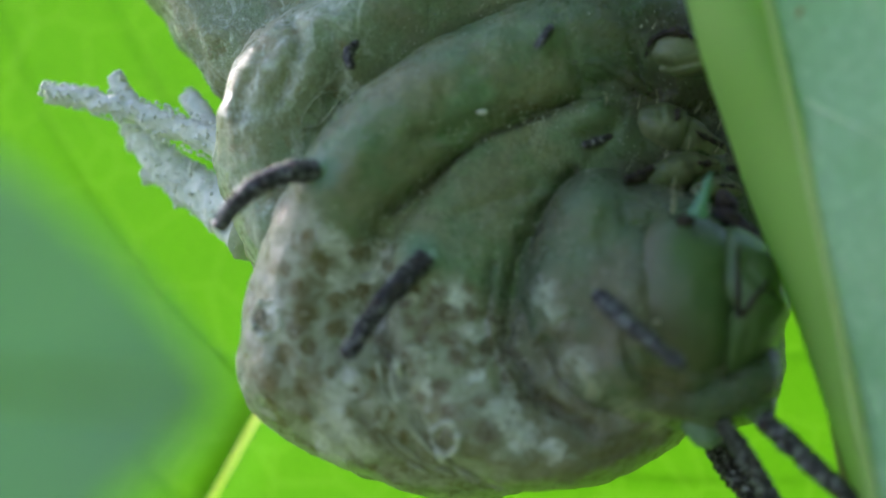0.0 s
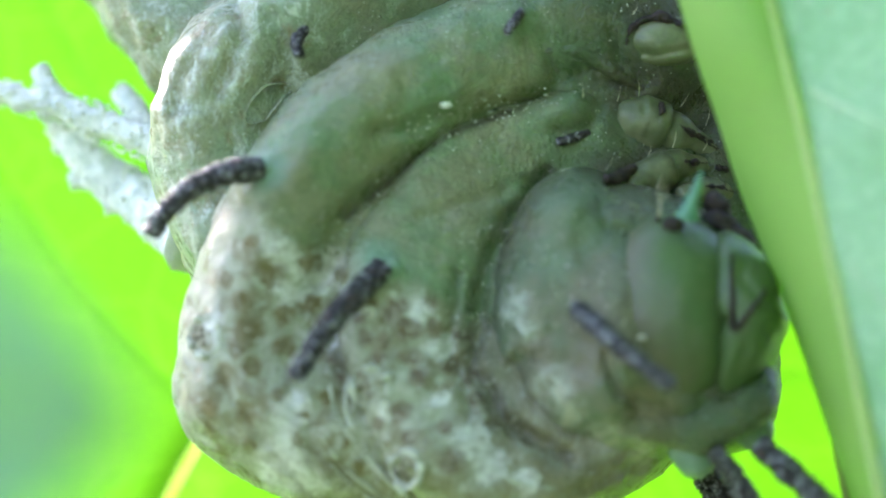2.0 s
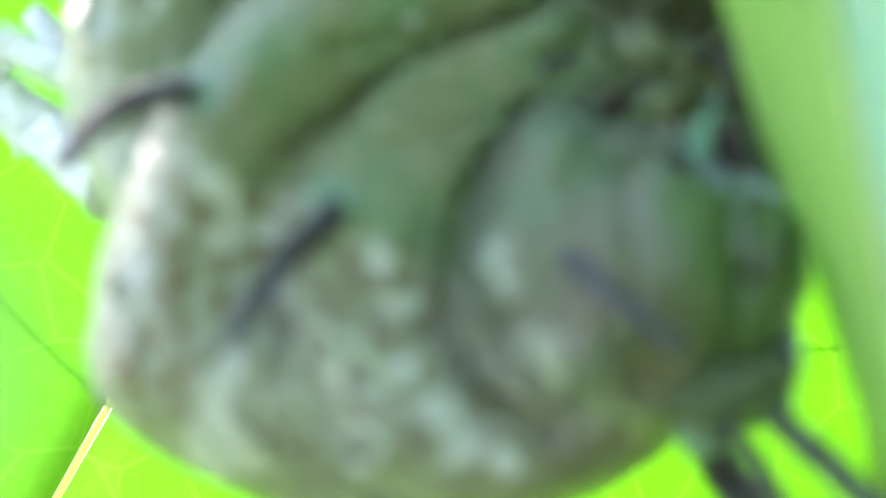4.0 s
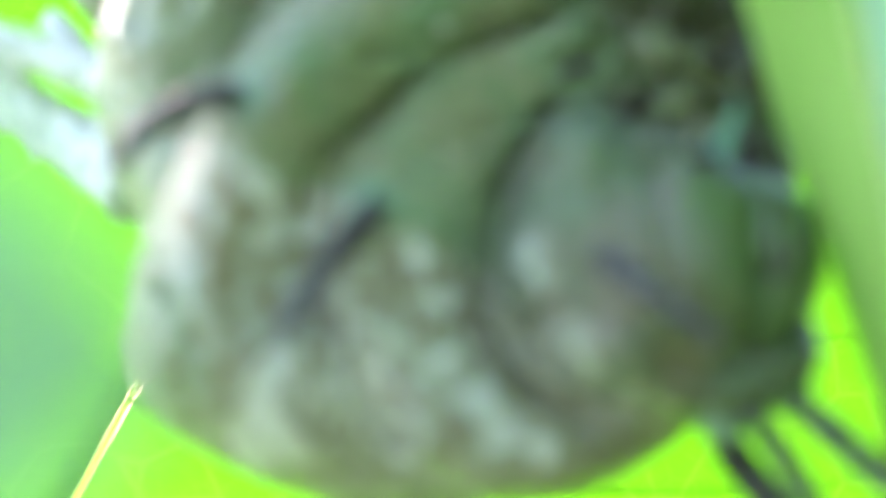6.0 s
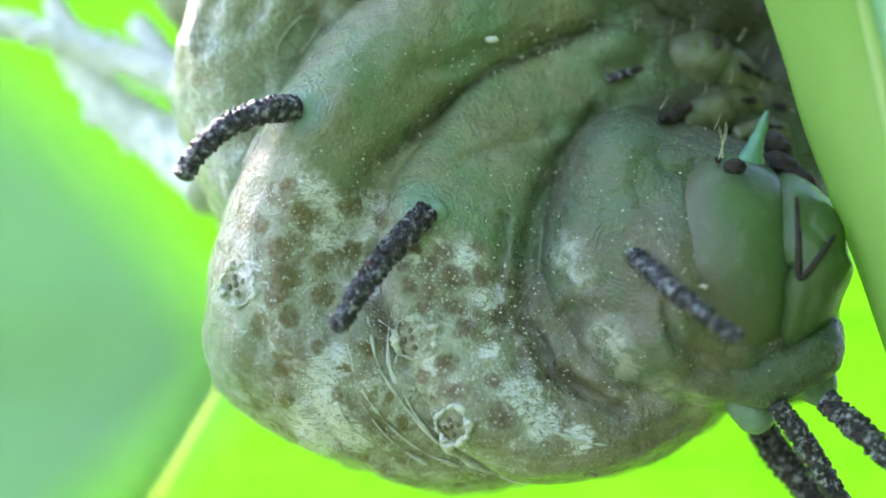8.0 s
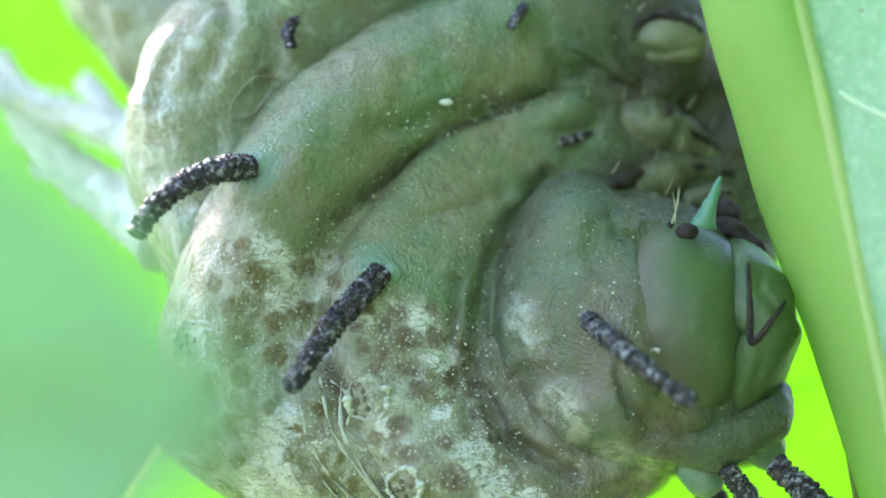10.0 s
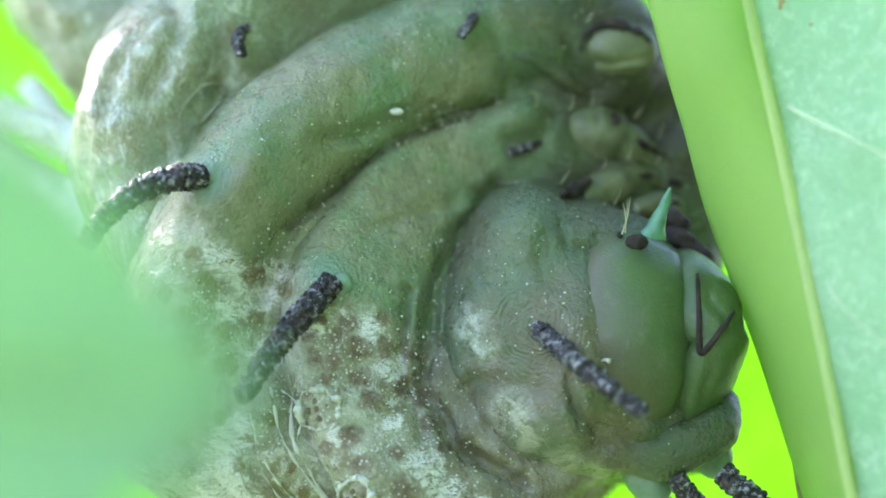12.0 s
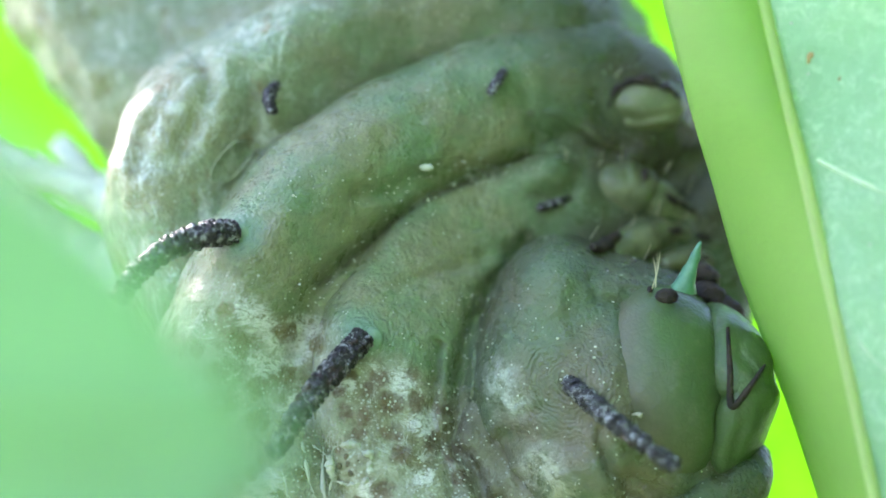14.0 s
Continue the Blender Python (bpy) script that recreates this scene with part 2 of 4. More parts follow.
def head_material():
    """Shiny capsule: brownish beside the cheek, green towards the face, finely netted."""
    w = Nodes("head_capsule")
    sep = w.tree.nodes.new("ShaderNodeSeparateXYZ")
    w.link(w.co, sep.inputs[0])
    across = w.math("ADD", sep.outputs[0], w.math("MULTIPLY", w.math("SUBTRACT", w.noise(0.45, 5), 0.5), 3.0))
    across = w.math("ADD", across, w.math("MULTIPLY", sep.outputs[2], 0.35))
    col = w.mix(w.ramp(across, 2.0, 4.8), (0.14, 0.125, 0.075), (0.07, 0.125, 0.042))
    col = w.mix(w.ramp(w.noise(1.3, 7, 0.7), 0.5, 0.75, 0.0, 0.4), col, (0.19, 0.20, 0.115))
    cells = w.voronoi(4.5, feature="DISTANCE_TO_EDGE")
    col = w.mix(w.ramp(cells, 0.0, 0.1, 0.25, 0.0), col, (0.08, 0.10, 0.045))
    w.set(base_color=col, roughness=w.ramp(w.noise(3, 3), 0.3, 0.7, 0.3, 0.45))
    w.bsdf.inputs["Specular IOR Level"].default_value = 0.4
    w.bsdf.inputs["Subsurface Weight"].default_value = 0.12
    w.bsdf.inputs["Subsurface Radius"].default_value = (0.5 * MM, 0.8 * MM, 0.3 * MM)
    w.bsdf.inputs["Subsurface Scale"].default_value = 1.0
    h = w.math("ADD", w.noise(1.6, 6, 0.6), w.math("MULTIPLY", w.ramp(cells, 0.0, 0.25), 0.16))
    w.bump(h, 0.2, 0.2)
    return w.mat


def spine_material():
    w = Nodes("black_spine")
    flake = w.ramp(w.noise(4.0, 6, 0.8), 0.51, 0.61)
    col = w.mix(flake, (0.022, 0.018, 0.02), (0.38, 0.38, 0.40))
    col = w.mix(w.ramp(w.noise(1.2, 3), 0.6, 0.75), col, (0.10, 0.05, 0.035))
    w.set(base_color=col, roughness=0.38)
    w.bump(w.noise(5.0, 5, 0.7), 0.8, 0.12)
    return w.mat


def plain_material(name, a, b, rough, scale=1.0, bump=0.3, depth=0.1):
    w = Nodes(name)
    col = w.mix(w.ramp(w.noise(scale, 6, 0.65), 0.35, 0.65), a, b)
    w.set(base_color=col, roughness=rough)
    w.bump(w.noise(scale * 4, 5), bump, depth)
    return w.mat


def leaf_material(name, face, back, thin, rough, vein=(0.3, 0.42, 0.12), cell=0.9, glow=0.5, spec=0.5, net_show=0.12, mottle_and_gloss=0.0, relief=0.3, net_relief=0.5):
    """A leaf blade: shiny skin, light coming through, a net of small veins."""
    w = Nodes(name)
    net = w.ramp(w.voronoi(cell, feature="DISTANCE_TO_EDGE"), 0.0, 0.05, 1.0, 0.0)
    net2 = w.ramp(w.voronoi(cell * 3.2, feature="DISTANCE_TO_EDGE"), 0.0, 0.07, 1.0, 0.0)
    veins = w.math("MAXIMUM", net, w.math("MULTIPLY", net2, 0.4))
    col = w.mix(w.ramp(w.noise(0.12, 6, 0.6), 0.35, 0.68), face, back)
    col = w.mix(w.math("MULTIPLY", veins, 0.18), col, vein)
    if mottle_and_gloss:
        col = w.mix(w.ramp(w.noise(0.35, 8, 0.75), 0.46, 0.66, 0.0, mottle_and_gloss), col, (0.30, 0.50, 0.37))
        # white shine of the leaf's gloss, painted into the colour as patches and flecks
        col = w.mix(w.ramp(w.noise(1.8, 9, 0.85, warp=0.6), 0.51, 0.6, 0.0, mottle_and_gloss), col, (0.84, 0.92, 0.85))
        gloss_flecks = w.math("MULTIPLY", w.ramp(w.noise(3.2, 8, 0.8, warp=0.8), 0.53, 0.6), w.ramp(w.noise(0.22, 4), 0.42, 0.6, 0.25, 1.0))
        col = w.mix(gloss_flecks, col, (0.92, 0.96, 0.92))
        col = w.mix(w.ramp(w.voronoi(1.3), 0.04, 0.14, mottle_and_gloss, 0.0), col, (0.9, 0.94, 0.9))
    w.set(base_color=col, roughness=w.ramp(w.noise(0.8, 4), 0.3, 0.7, rough, rough + 0.15))
    w.bsdf.inputs["Specular IOR Level"].default_value = spec
    nrm = w.bump(w.math("ADD", w.math("MULTIPLY", veins, -net_relief), w.noise(1.5, 6)), relief, 0.15)
    tr = w.tree.nodes.new("ShaderNodeBsdfTranslucent")
    w.put(tr.inputs["Color"], w.mix(w.math("MULTIPLY", veins, net_show), thin, vein))
    w.link(nrm, tr.inputs["Normal"])
    mx = w.tree.nodes.new("ShaderNodeMixShader")
    mx.inputs[0].default_value = glow
    w.link(w.bsdf.outputs[0], mx.inputs[1])
    w.link(tr.outputs[0], mx.inputs[2])
    w.link(mx.outputs[0], w.out.inputs["Surface"])
    return w.mat


HEAD = head_material()
SPINE = spine_material()
SCOLUS = plain_material("pale_scolus", (0.66, 0.72, 0.64), (0.88, 0.90, 0.84), 0.6, 1.5, 0.5, 0.2)
LEG = plain_material("leg_skin", (0.085, 0.105, 0.045), (0.19, 0.205, 0.11), 0.38, 0.6, 0.35, 0.15)
DARK = plain_material("dark_chitin", (0.014, 0.010, 0.008), (0.045, 0.030, 0.018), 0.75, 2.0, 0.7, 0.15)
TURQUOISE = plain_material("turquoise_skin", (0.15, 0.26, 0.16), (0.22, 0.33, 0.22), 0.4, 1.5)
ANTENNA = plain_material("antenna_skin", (0.06, 0.20, 0.12), (0.09, 0.26, 0.16), 0.4, 1.5)
RIDGE = plain_material("whitish_ridge", (0.50, 0.52, 0.42), (0.66, 0.68, 0.58), 0.4, 2.5, 0.4, 0.15)
PIT = plain_material("brown_pit", (0.10, 0.085, 0.045), (0.16, 0.13, 0.07), 0.5, 3.0)
HAIR = plain_material("pale_hair", (0.55, 0.52, 0.38), (0.65, 0.6, 0.45), 0.5, 1.5)
LEAF_HOST = leaf_material("host_leaf", (0.34, 0.54, 0.40), (0.46, 0.63, 0.50), (0.60, 0.86, 0.58), 0.2, (0.66, 0.8, 0.66), 0.5, 0.55, 0.7, mottle_and_gloss=0.8, relief=0.8, net_relief=0.08)
LEAF_FOLD = leaf_material("folded_leaf_margin", (0.36, 0.50, 0.17), (0.43, 0.56, 0.20), (0.48, 0.84, 0.16), 0.35, (0.4, 0.55, 0.2), 1.4, 0.5, 0.4, net_relief=0.03)
LEAF_BACK = leaf_material("sunlit_leaf", (0.15, 0.34, 0.04), (0.19, 0.40, 0.05), (0.27, 0.55, 0.055), 0.4, (0.72, 0.92, 0.3), 0.28, 0.74, 0.3)
LEAF_FRONT = leaf_material("shaded_leaf", (0.24, 0.44, 0.24), (0.28, 0.48, 0.28), (0.30, 0.60, 0.30), 0.4, (0.3, 0.45, 0.2), 0.6, 0.42, 0.4)
LEAF_EDGE = leaf_material("leaf_margin_edge", (0.56, 0.70, 0.30), (0.62, 0.74, 0.36), (0.80, 0.94, 0.40), 0.4, (0.5, 0.6, 0.3), 1.4, 0.5, 0.4)
LEAF_UNDER = leaf_material("leaf_underside", (0.26, 0.29, 0.09), (0.33, 0.32, 0.12), (0.36, 0.46, 0.10), 0.45, (0.4, 0.45, 0.2), 1.4, 0.3, 0.3)
VEIN = leaf_material("leaf_vein", (0.5, 0.62, 0.2), (0.55, 0.66, 0.26), (0.68, 0.84, 0.26), 0.45, (0.9, 0.95, 0.5), 0.6, 0.9, 0.3)
VEIN_PALE = plain_material("pale_leaf_vein", (0.55, 0.70, 0.52), (0.74, 0.84, 0.68), 0.45, 0.8, 0.2)
SPECK = plain_material("white_speck", (0.6, 0.62, 0.55), (0.75, 0.76, 0.7), 0.4, 1.0, 0.2)
SCAR = plain_material("leaf_scar", (0.38, 0.24, 0.09), (0.58, 0.44, 0.24), 0.7, 1.6, 0.5)
SHADE_SCREEN = plain_material("shade_screen", (0.010, 0.018, 0.007), (0.045, 0.08, 0.022), 0.8, 0.03, 0.5, 8.0)
GRASS = plain_material("grass_ground", (0.05, 0.11, 0.025), (0.09, 0.15, 0.04), 0.9, 0.002, 0.2)


STAIN_SHADED = (SKIN, SKIN_GREEN, SKIN_PALE, HEAD, LEG)


# ---- mesh writers ----
def line_distance(line, x, z):
    """How far a point of the xz plane lies from a line of points."""
    best = 1e9
    for (ax, _, az), (bx, _, bz) in zip(line, line[1:]):
        dx, dz = bx - ax, bz - az
        f = min(1.0, max(0.0, ((x - ax) * dx + (z - az) * dz) / (dx * dx + dz * dz)))
        best = min(best, math.hypot(x - ax - f * dx, z - az - f * dz))
    return best


# purplish pigment behind the head, plus shade painted along creases and round the legs
STAIN_SHADE_LINES = [([(-0.92, 0.00, 6.09), (-2.08, 0.00, 4.47), (-2.71, 0.00, 2.37), (-3.16, 0.00, 0.84), (-3.26, 0.00, -0.88), (-2.41, 0.00, -2.50)], 0.7, 0.5),
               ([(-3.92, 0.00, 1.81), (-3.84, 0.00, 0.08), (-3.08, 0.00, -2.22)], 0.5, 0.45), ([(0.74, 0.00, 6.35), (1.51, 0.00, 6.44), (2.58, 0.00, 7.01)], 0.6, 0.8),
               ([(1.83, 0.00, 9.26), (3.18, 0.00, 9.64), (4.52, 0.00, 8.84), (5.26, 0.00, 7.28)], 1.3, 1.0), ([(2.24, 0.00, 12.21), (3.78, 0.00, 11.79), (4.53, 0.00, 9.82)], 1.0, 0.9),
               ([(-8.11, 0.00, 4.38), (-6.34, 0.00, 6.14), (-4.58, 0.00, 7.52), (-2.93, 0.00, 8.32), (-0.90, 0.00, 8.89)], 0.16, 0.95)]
SURFACE = []


def mesh_of(name, verts, faces, material, smooth=True):
    me = bpy.data.meshes.new(name)
    me.from_pydata([tuple(v) for v in np.asarray(verts, float) * MM], [], faces)
    if material in STAIN_SHADED:
        layer = me.attributes.new("stain_shade", "FLOAT", "POINT")
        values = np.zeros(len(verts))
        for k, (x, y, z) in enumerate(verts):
            for line, width, depth in STAIN_SHADE_LINES:
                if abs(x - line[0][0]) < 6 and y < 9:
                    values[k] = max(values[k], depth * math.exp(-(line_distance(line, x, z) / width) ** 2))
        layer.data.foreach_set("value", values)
        SURFACE.append(np.asarray(verts, float))
    me.materials.append(material)
    if smooth:
        me.polygons.foreach_set("use_smooth", [True] * len(me.polygons))
    me.update()
    return me


def part(name, geo, material, parent, label=""):
    ob = new(name, mesh_of(name, *geo, material))
    ob.parent = parent
    return tagged(ob, label=label)


def rest(p, lift=0.0):
    """The place on the caterpillar's near side in front of which a point lies, lifted off it a little."""
    best = []
    for a in SURFACE:
        d = (a[:, 0] - p[0]) ** 2 + (a[:, 2] - p[2]) ** 2
        near = a[d < max(0.05, d.min() * 1.5)]
        if len(near) and d.min() < 0.2:
            best.append(near[:, 1].min())
    return Vector((p[0], (min(best) if best else p[1]) - lift, p[2]))


def thing(name, label, category, group="", kind=""):
    return tagged(new(name), label, category, group, kind)


def ring_faces(rows, n, closed_ends=True):
    faces = []
    for a in range(rows - 1):
        for b in range(n):
            c = (b + 1) % n
            faces.append((a * n + b, a * n + c, (a + 1) * n + c, (a + 1) * n + b))
    if closed_ends:
        faces.append(tuple(range(n))[::-1])
        faces.append(tuple(range((rows - 1) * n, rows * n)))
    return faces


def smooth_ring(radii, angle):
    """Periodic Catmull-Rom through evenly spaced radii."""
    k = len(radii)
    r = np.asarray(radii, float)
    u = (np.asarray(angle) / (2 * np.pi) * k) % k
    i = np.floor(u).astype(int)
    f = u - i
    p0, p1, p2, p3 = r[(i - 1) % k], r[i % k], r[(i + 1) % k], r[(i + 2) % k]
    return 0.5 * (2 * p1 + (p2 - p0) * f + (2 * p0 - 5 * p1 + 4 * p2 - p3) * f**2 + (3 * p1 - p0 - 3 * p2 + p3) * f**3)


def fbm(p, scale, octaves=4):
    return noise.fractal(Vector(p) * scale, 0.9, 2.1, octaves, noise_basis="PERLIN_ORIGINAL")


def spot(p, radius, height):
    return p[0], p[2], radius, height


def lobe(centre, radii, front, back, crest=0.0, dip=0.0, power=2.4, rough=0.12, lean=(0.0, 0.0), folds=0.0, n=260, m=140, mid=0.0,
         hollow=0.0, ventral=0.3, bumps=(), grooves=()):
    """A fleshy ring or cushion: an uneven outline in the xz plane, bulging by front towards -y and by back towards +y.
    crest: the part of the radius at which it bulges most; dip: how far its middle sinks behind that;
    hollow: how far the crest sinks towards the belly, which lies at the angle ventral."""
    cx, cy, cz = centre
    cy += mid
    ang = np.linspace(0, 2 * np.pi, n, endpoint=False)
    outline = smooth_ring(radii, ang)
    half = m // 2
    cut = half // 2 if crest else 0
    verts = []
    for a in range(m):
        for b in range(n):
            top = 1 - hollow * ((1 + math.cos(ang[b] - ventral)) / 2) ** 1.4
            if a < cut:
                rho = crest * (a + 0.3) / cut
                w = (1 - rho / crest) ** 1.35
                y = -front * ((1 - dip) * w + top * (1 - w))
            elif a < half:
                ph = 0.5 * math.pi * (a - cut + (0 if cut else 0.3)) / (half - cut)
                rho = crest + (1 - crest) * math.sin(ph) ** (2 / power)
                y = -front * top * math.cos(ph) ** (2 / power)
            else:
                ph = 0.5 * math.pi * (a - half) / (m - half - 0.6)
                rho = max(0.0, math.cos(ph)) ** (2 / power)
                y = back * math.sin(ph) ** (2 / power)
            r = outline[b] * rho
            x, z = r * math.cos(ang[b]), r * math.sin(ang[b])
            p = Vector((cx + x, cy + y + lean[0] * x + lean[1] * z, cz + z))
            d = rough * fbm(p, 0.28) + rough * 0.45 * fbm(p, 1.1, 3)
            if folds:
                d += folds * math.sin(ang[b] * 11 + 6 * fbm(p, 0.15, 2) + rho * 9) * rho
            if y < 0:
                for bx, bz, br, bh in bumps:
                    q = ((p.x - bx) ** 2 + (p.z - bz) ** 2) / (br * br)
                    if q < 6:
                        p.y -= bh * math.exp(-q)
                for line, width, depth in grooves:
                    q = line_distance(line, p.x + 0.25 * fbm(p, 0.9, 2), p.z) / width
                    if q < 3:
                        p.y += depth * math.exp(-q * q)
            k = 0.25 + 0.75 * rho if y < 0 else 1.0
            out = Vector((x * k, y * 1.2, z * k))
            out = out.normalized() if out.length > 1e-6 else Vector((0, -1, 0))
            verts.append(p + out * d)
    return verts, ring_faces(m, n)


def frame_along(points):
    """Positions and cross axes along a smooth curve through points."""
    pts = [Vector(p) for p in points]
    fine = []
    k = len(pts)
    steps = 14
    for i in range(k - 1):
        p0, p1, p2, p3 = pts[max(i - 1, 0)], pts[i], pts[i + 1], pts[min(i + 2, k - 1)]
        for s in range(steps):
            f = s / steps
            fine.append(0.5 * (2 * p1 + (p2 - p0) * f + (2 * p0 - 5 * p1 + 4 * p2 - p3) * f**2 + (3 * p1 - p0 - 3 * p2 + p3) * f**3))
    fine.append(pts[-1])
    out = []
    side = None
    for i, p in enumerate(fine):
        t = (fine[min(i + 1, len(fine) - 1)] - fine[max(i - 1, 0)]).normalized()
        if side is None:
            side = t.orthogonal().normalized()
        side = (side - t * side.dot(t)).normalized()
        out.append((p, side, t.cross(side)))
    return out


def tube(points, radii, n=18, rough=0.0, rings=0.0, pitch=10.0, knob=2.0, tip=True):
    """A curved limb, thick as radii say from its start to its end. rough: warts; rings: annular swellings."""
    frames = frame_along(points)
    k = len(frames)
    verts = []
    for i, (p, u, v) in enumerate(frames):
        f = i / (k - 1)
        r = np.interp(f * (len(radii) - 1), range(len(radii)), radii)
        if tip and f > 0.93:
            r *= math.sqrt(max(0.02, 1 - ((f - 0.93) / 0.07) ** 2))
        r *= 1 + rings * math.sin(f * pitch * 2 * math.pi)
        for b in range(n):
            a = 2 * math.pi * b / n
            d = u * math.cos(a) + v * math.sin(a)
            q = p + d * r
            verts.append(q + d * rough * fbm(q, knob, 3))
    return verts, ring_faces(k, n)


def join(*geos):
    verts, faces = [], []
    for v, f in geos:
        base = len(verts)
        verts += list(v)
        faces += [tuple(i + base for i in face) for face in f]
    return verts, faces


def ball(centre, radius, squash=(1, 1, 1), n=10, m=7):
    verts = []
    for a in range(m):
        phi = math.pi * (a + 0.2) / (m - 0.6)
        for b in range(n):
            t = 2 * math.pi * b / n
            verts.append((centre[0] + squash[0] * radius * math.sin(phi) * math.cos(t),
                          centre[1] - squash[1] * radius * math.cos(phi),
                          centre[2] + squash[2] * radius * math.sin(phi) * math.sin(t)))
    return verts, ring_faces(m, n)


# ---- ground far below ----
def build_ground():
    s = 400000.0
    geo = ([(-s, -s, -900), (s, -s, -900), (s, s, -900), (-s, s, -900)], [(0, 1, 2, 3)])
    g = new("ground", mesh_of("ground", *geo, GRASS, smooth=False))
    tagged(g, "grassy green ground far below the leaves", "ground", kind="structure")


build_ground()


def build_shade_screen():
    """An unseen dark green screen behind the camera and to its right, added to block skylight."""
    rows, cols = 26, 130
    verts, faces = [], []
    for side in (0, 30):
        for a in range(rows):
            for b in range(cols):
                ang = math.radians(35 - 120 * b / (cols - 1))
                z = -900 + (1050 + 700 * max(0.0, math.cos(ang + 0.3)) ** 0.7) * a / (rows - 1)
                p = Vector((math.cos(ang), math.sin(ang), z * 0.004))
                r = 380 + side + 45 * fbm(p, 3.0, 4) - (160 + 150 * max(0.0, math.cos(ang))) * (a / (rows - 1)) ** 3
                verts.append((r * math.cos(ang), r * math.sin(ang), z))
    k = rows * cols
    for a in range(rows - 1):
        for b in range(cols - 1):
            i = a * cols + b
            faces.append((i, i + 1, i + cols + 1, i + cols))
            faces.append((k + i + cols, k + i + cols + 1, k + i + 1, k + i))
    ob = new("backdrop", mesh_of("backdrop", verts, faces, SHADE_SCREEN))
    tagged(ob, "unseen dark green screen added to block light from behind and right", "backdrop", kind="structure")


build_shade_screen()


# ---- leaves ----
def blade(shape, cols=40, rows=60, thick=0.25):
    """A blade with thickness from shape(u, v), u across and v along, both 0 to 1."""
    top = []
    for a in range(rows):
        for b in range(cols):
            top.append(Vector(shape(b / (cols - 1), a / (rows - 1))))
    nrm = []
    for a in range(rows):
        for b in range(cols):
            du = top[a * cols + min(b + 1, cols - 1)] - top[a * cols + max(b - 1, 0)]
            dv = top[min(a + 1, rows - 1) * cols + b] - top[max(a - 1, 0) * cols + b]
            c = du.cross(dv)
            nrm.append(c.normalized() if c.length > 1e-9 else Vector((0, 1, 0)))
    low = [p + q * thick for p, q in zip(top, nrm)]
    k = rows * cols
    faces = []
    for a in range(rows - 1):
        for b in range(cols - 1):
            i = a * cols + b
            faces.append((i, i + 1, i + cols + 1, i + cols))
            faces.append((k + i + cols, k + i + cols + 1, k + i + 1, k + i))
    rim = [b for b in range(cols)] + [a * cols + cols - 1 for a in range(1, rows)]
    rim += [(rows - 1) * cols + b for b in range(cols - 2, -1, -1)] + [a * cols for a in range(rows - 2, 0, -1)]
    for a, b in zip(rim, rim[1:] + rim[:1]):
        faces.append((b, a, k + a, k + b))
    return top + low, faces


def leaf_outline(v, width, tip_round):
    """Half the width of an oval, pointed leaf at v, from stalk 0 to tip 1."""
    if tip_round >= 1:
        return width * math.sin(0.5 * math.pi * min(1.0, (1 - v) * 1.8)) ** 0.8 * min(1.0, 0.2 + 3 * v) + 0.02
    return width * (max(0.0, math.sin(math.pi * v ** 0.8)) ** (0.75 if tip_round < 1 else 0.45)) * (1 - 0.15 * v) + 0.02


def make_leaf(name, label, base, tip, facing, width, material, vein_material, bend=0.12, cup=0.15, veins=7, wave=0.3, group="", tip_round=0.75, lopsided=1.0):
    """A whole leaf from base to tip, its upper side towards facing, with a midrib and side veins."""
    base, tip = Vector(base), Vector(tip)
    along = tip - base
    length = along.length
    t = along.normalized()
    f = Vector(facing)
    f = (f - t * f.dot(t)).normalized()
    s = t.cross(f)

    def at(u, v):
        half = leaf_outline(v, width, tip_round)
        c = (u - 0.5) * 2
        half *= lopsided if c < 0 else 1.0
        p = base + t * (length * v) + s * (half * c)
        lift = -cup * half * abs(c) ** 1.5 + bend * length * (v - v * v) * 2
        lift += wave * math.sin(v * 13 + c * 2.2) * abs(c) ** 2
        return p + f * (lift + 0.25 * fbm(p, 0.1, 2))

    ob = thing(name, label, "leaf", group)
    for half in (0.0, 0.503):
        part("blade", blade(lambda u, v: at(half + 0.497 * u, v), 20, 70, 0.22), material, ob)
    mid = [at(0.5, k / 12) for k in range(13)]
    part("midrib", tube(mid, [0.15, 0.14, 0.13, 0.08], 10), vein_material, ob)
    for k in range(veins):
        v0 = 0.1 + 0.7 * k / max(veins - 1, 1)
        for side in (-1, 1):
            pts = [at(0.5 + side * 0.47 * q, min(0.97, v0 + 0.16 * q * q + 0.06 * q)) + f * 0.1 for q in (0, 0.25, 0.5, 0.75, 1.0)]
            part("side_vein", tube(pts, [0.1, 0.08, 0.06, 0.03], 6), vein_material, ob)
    return ob


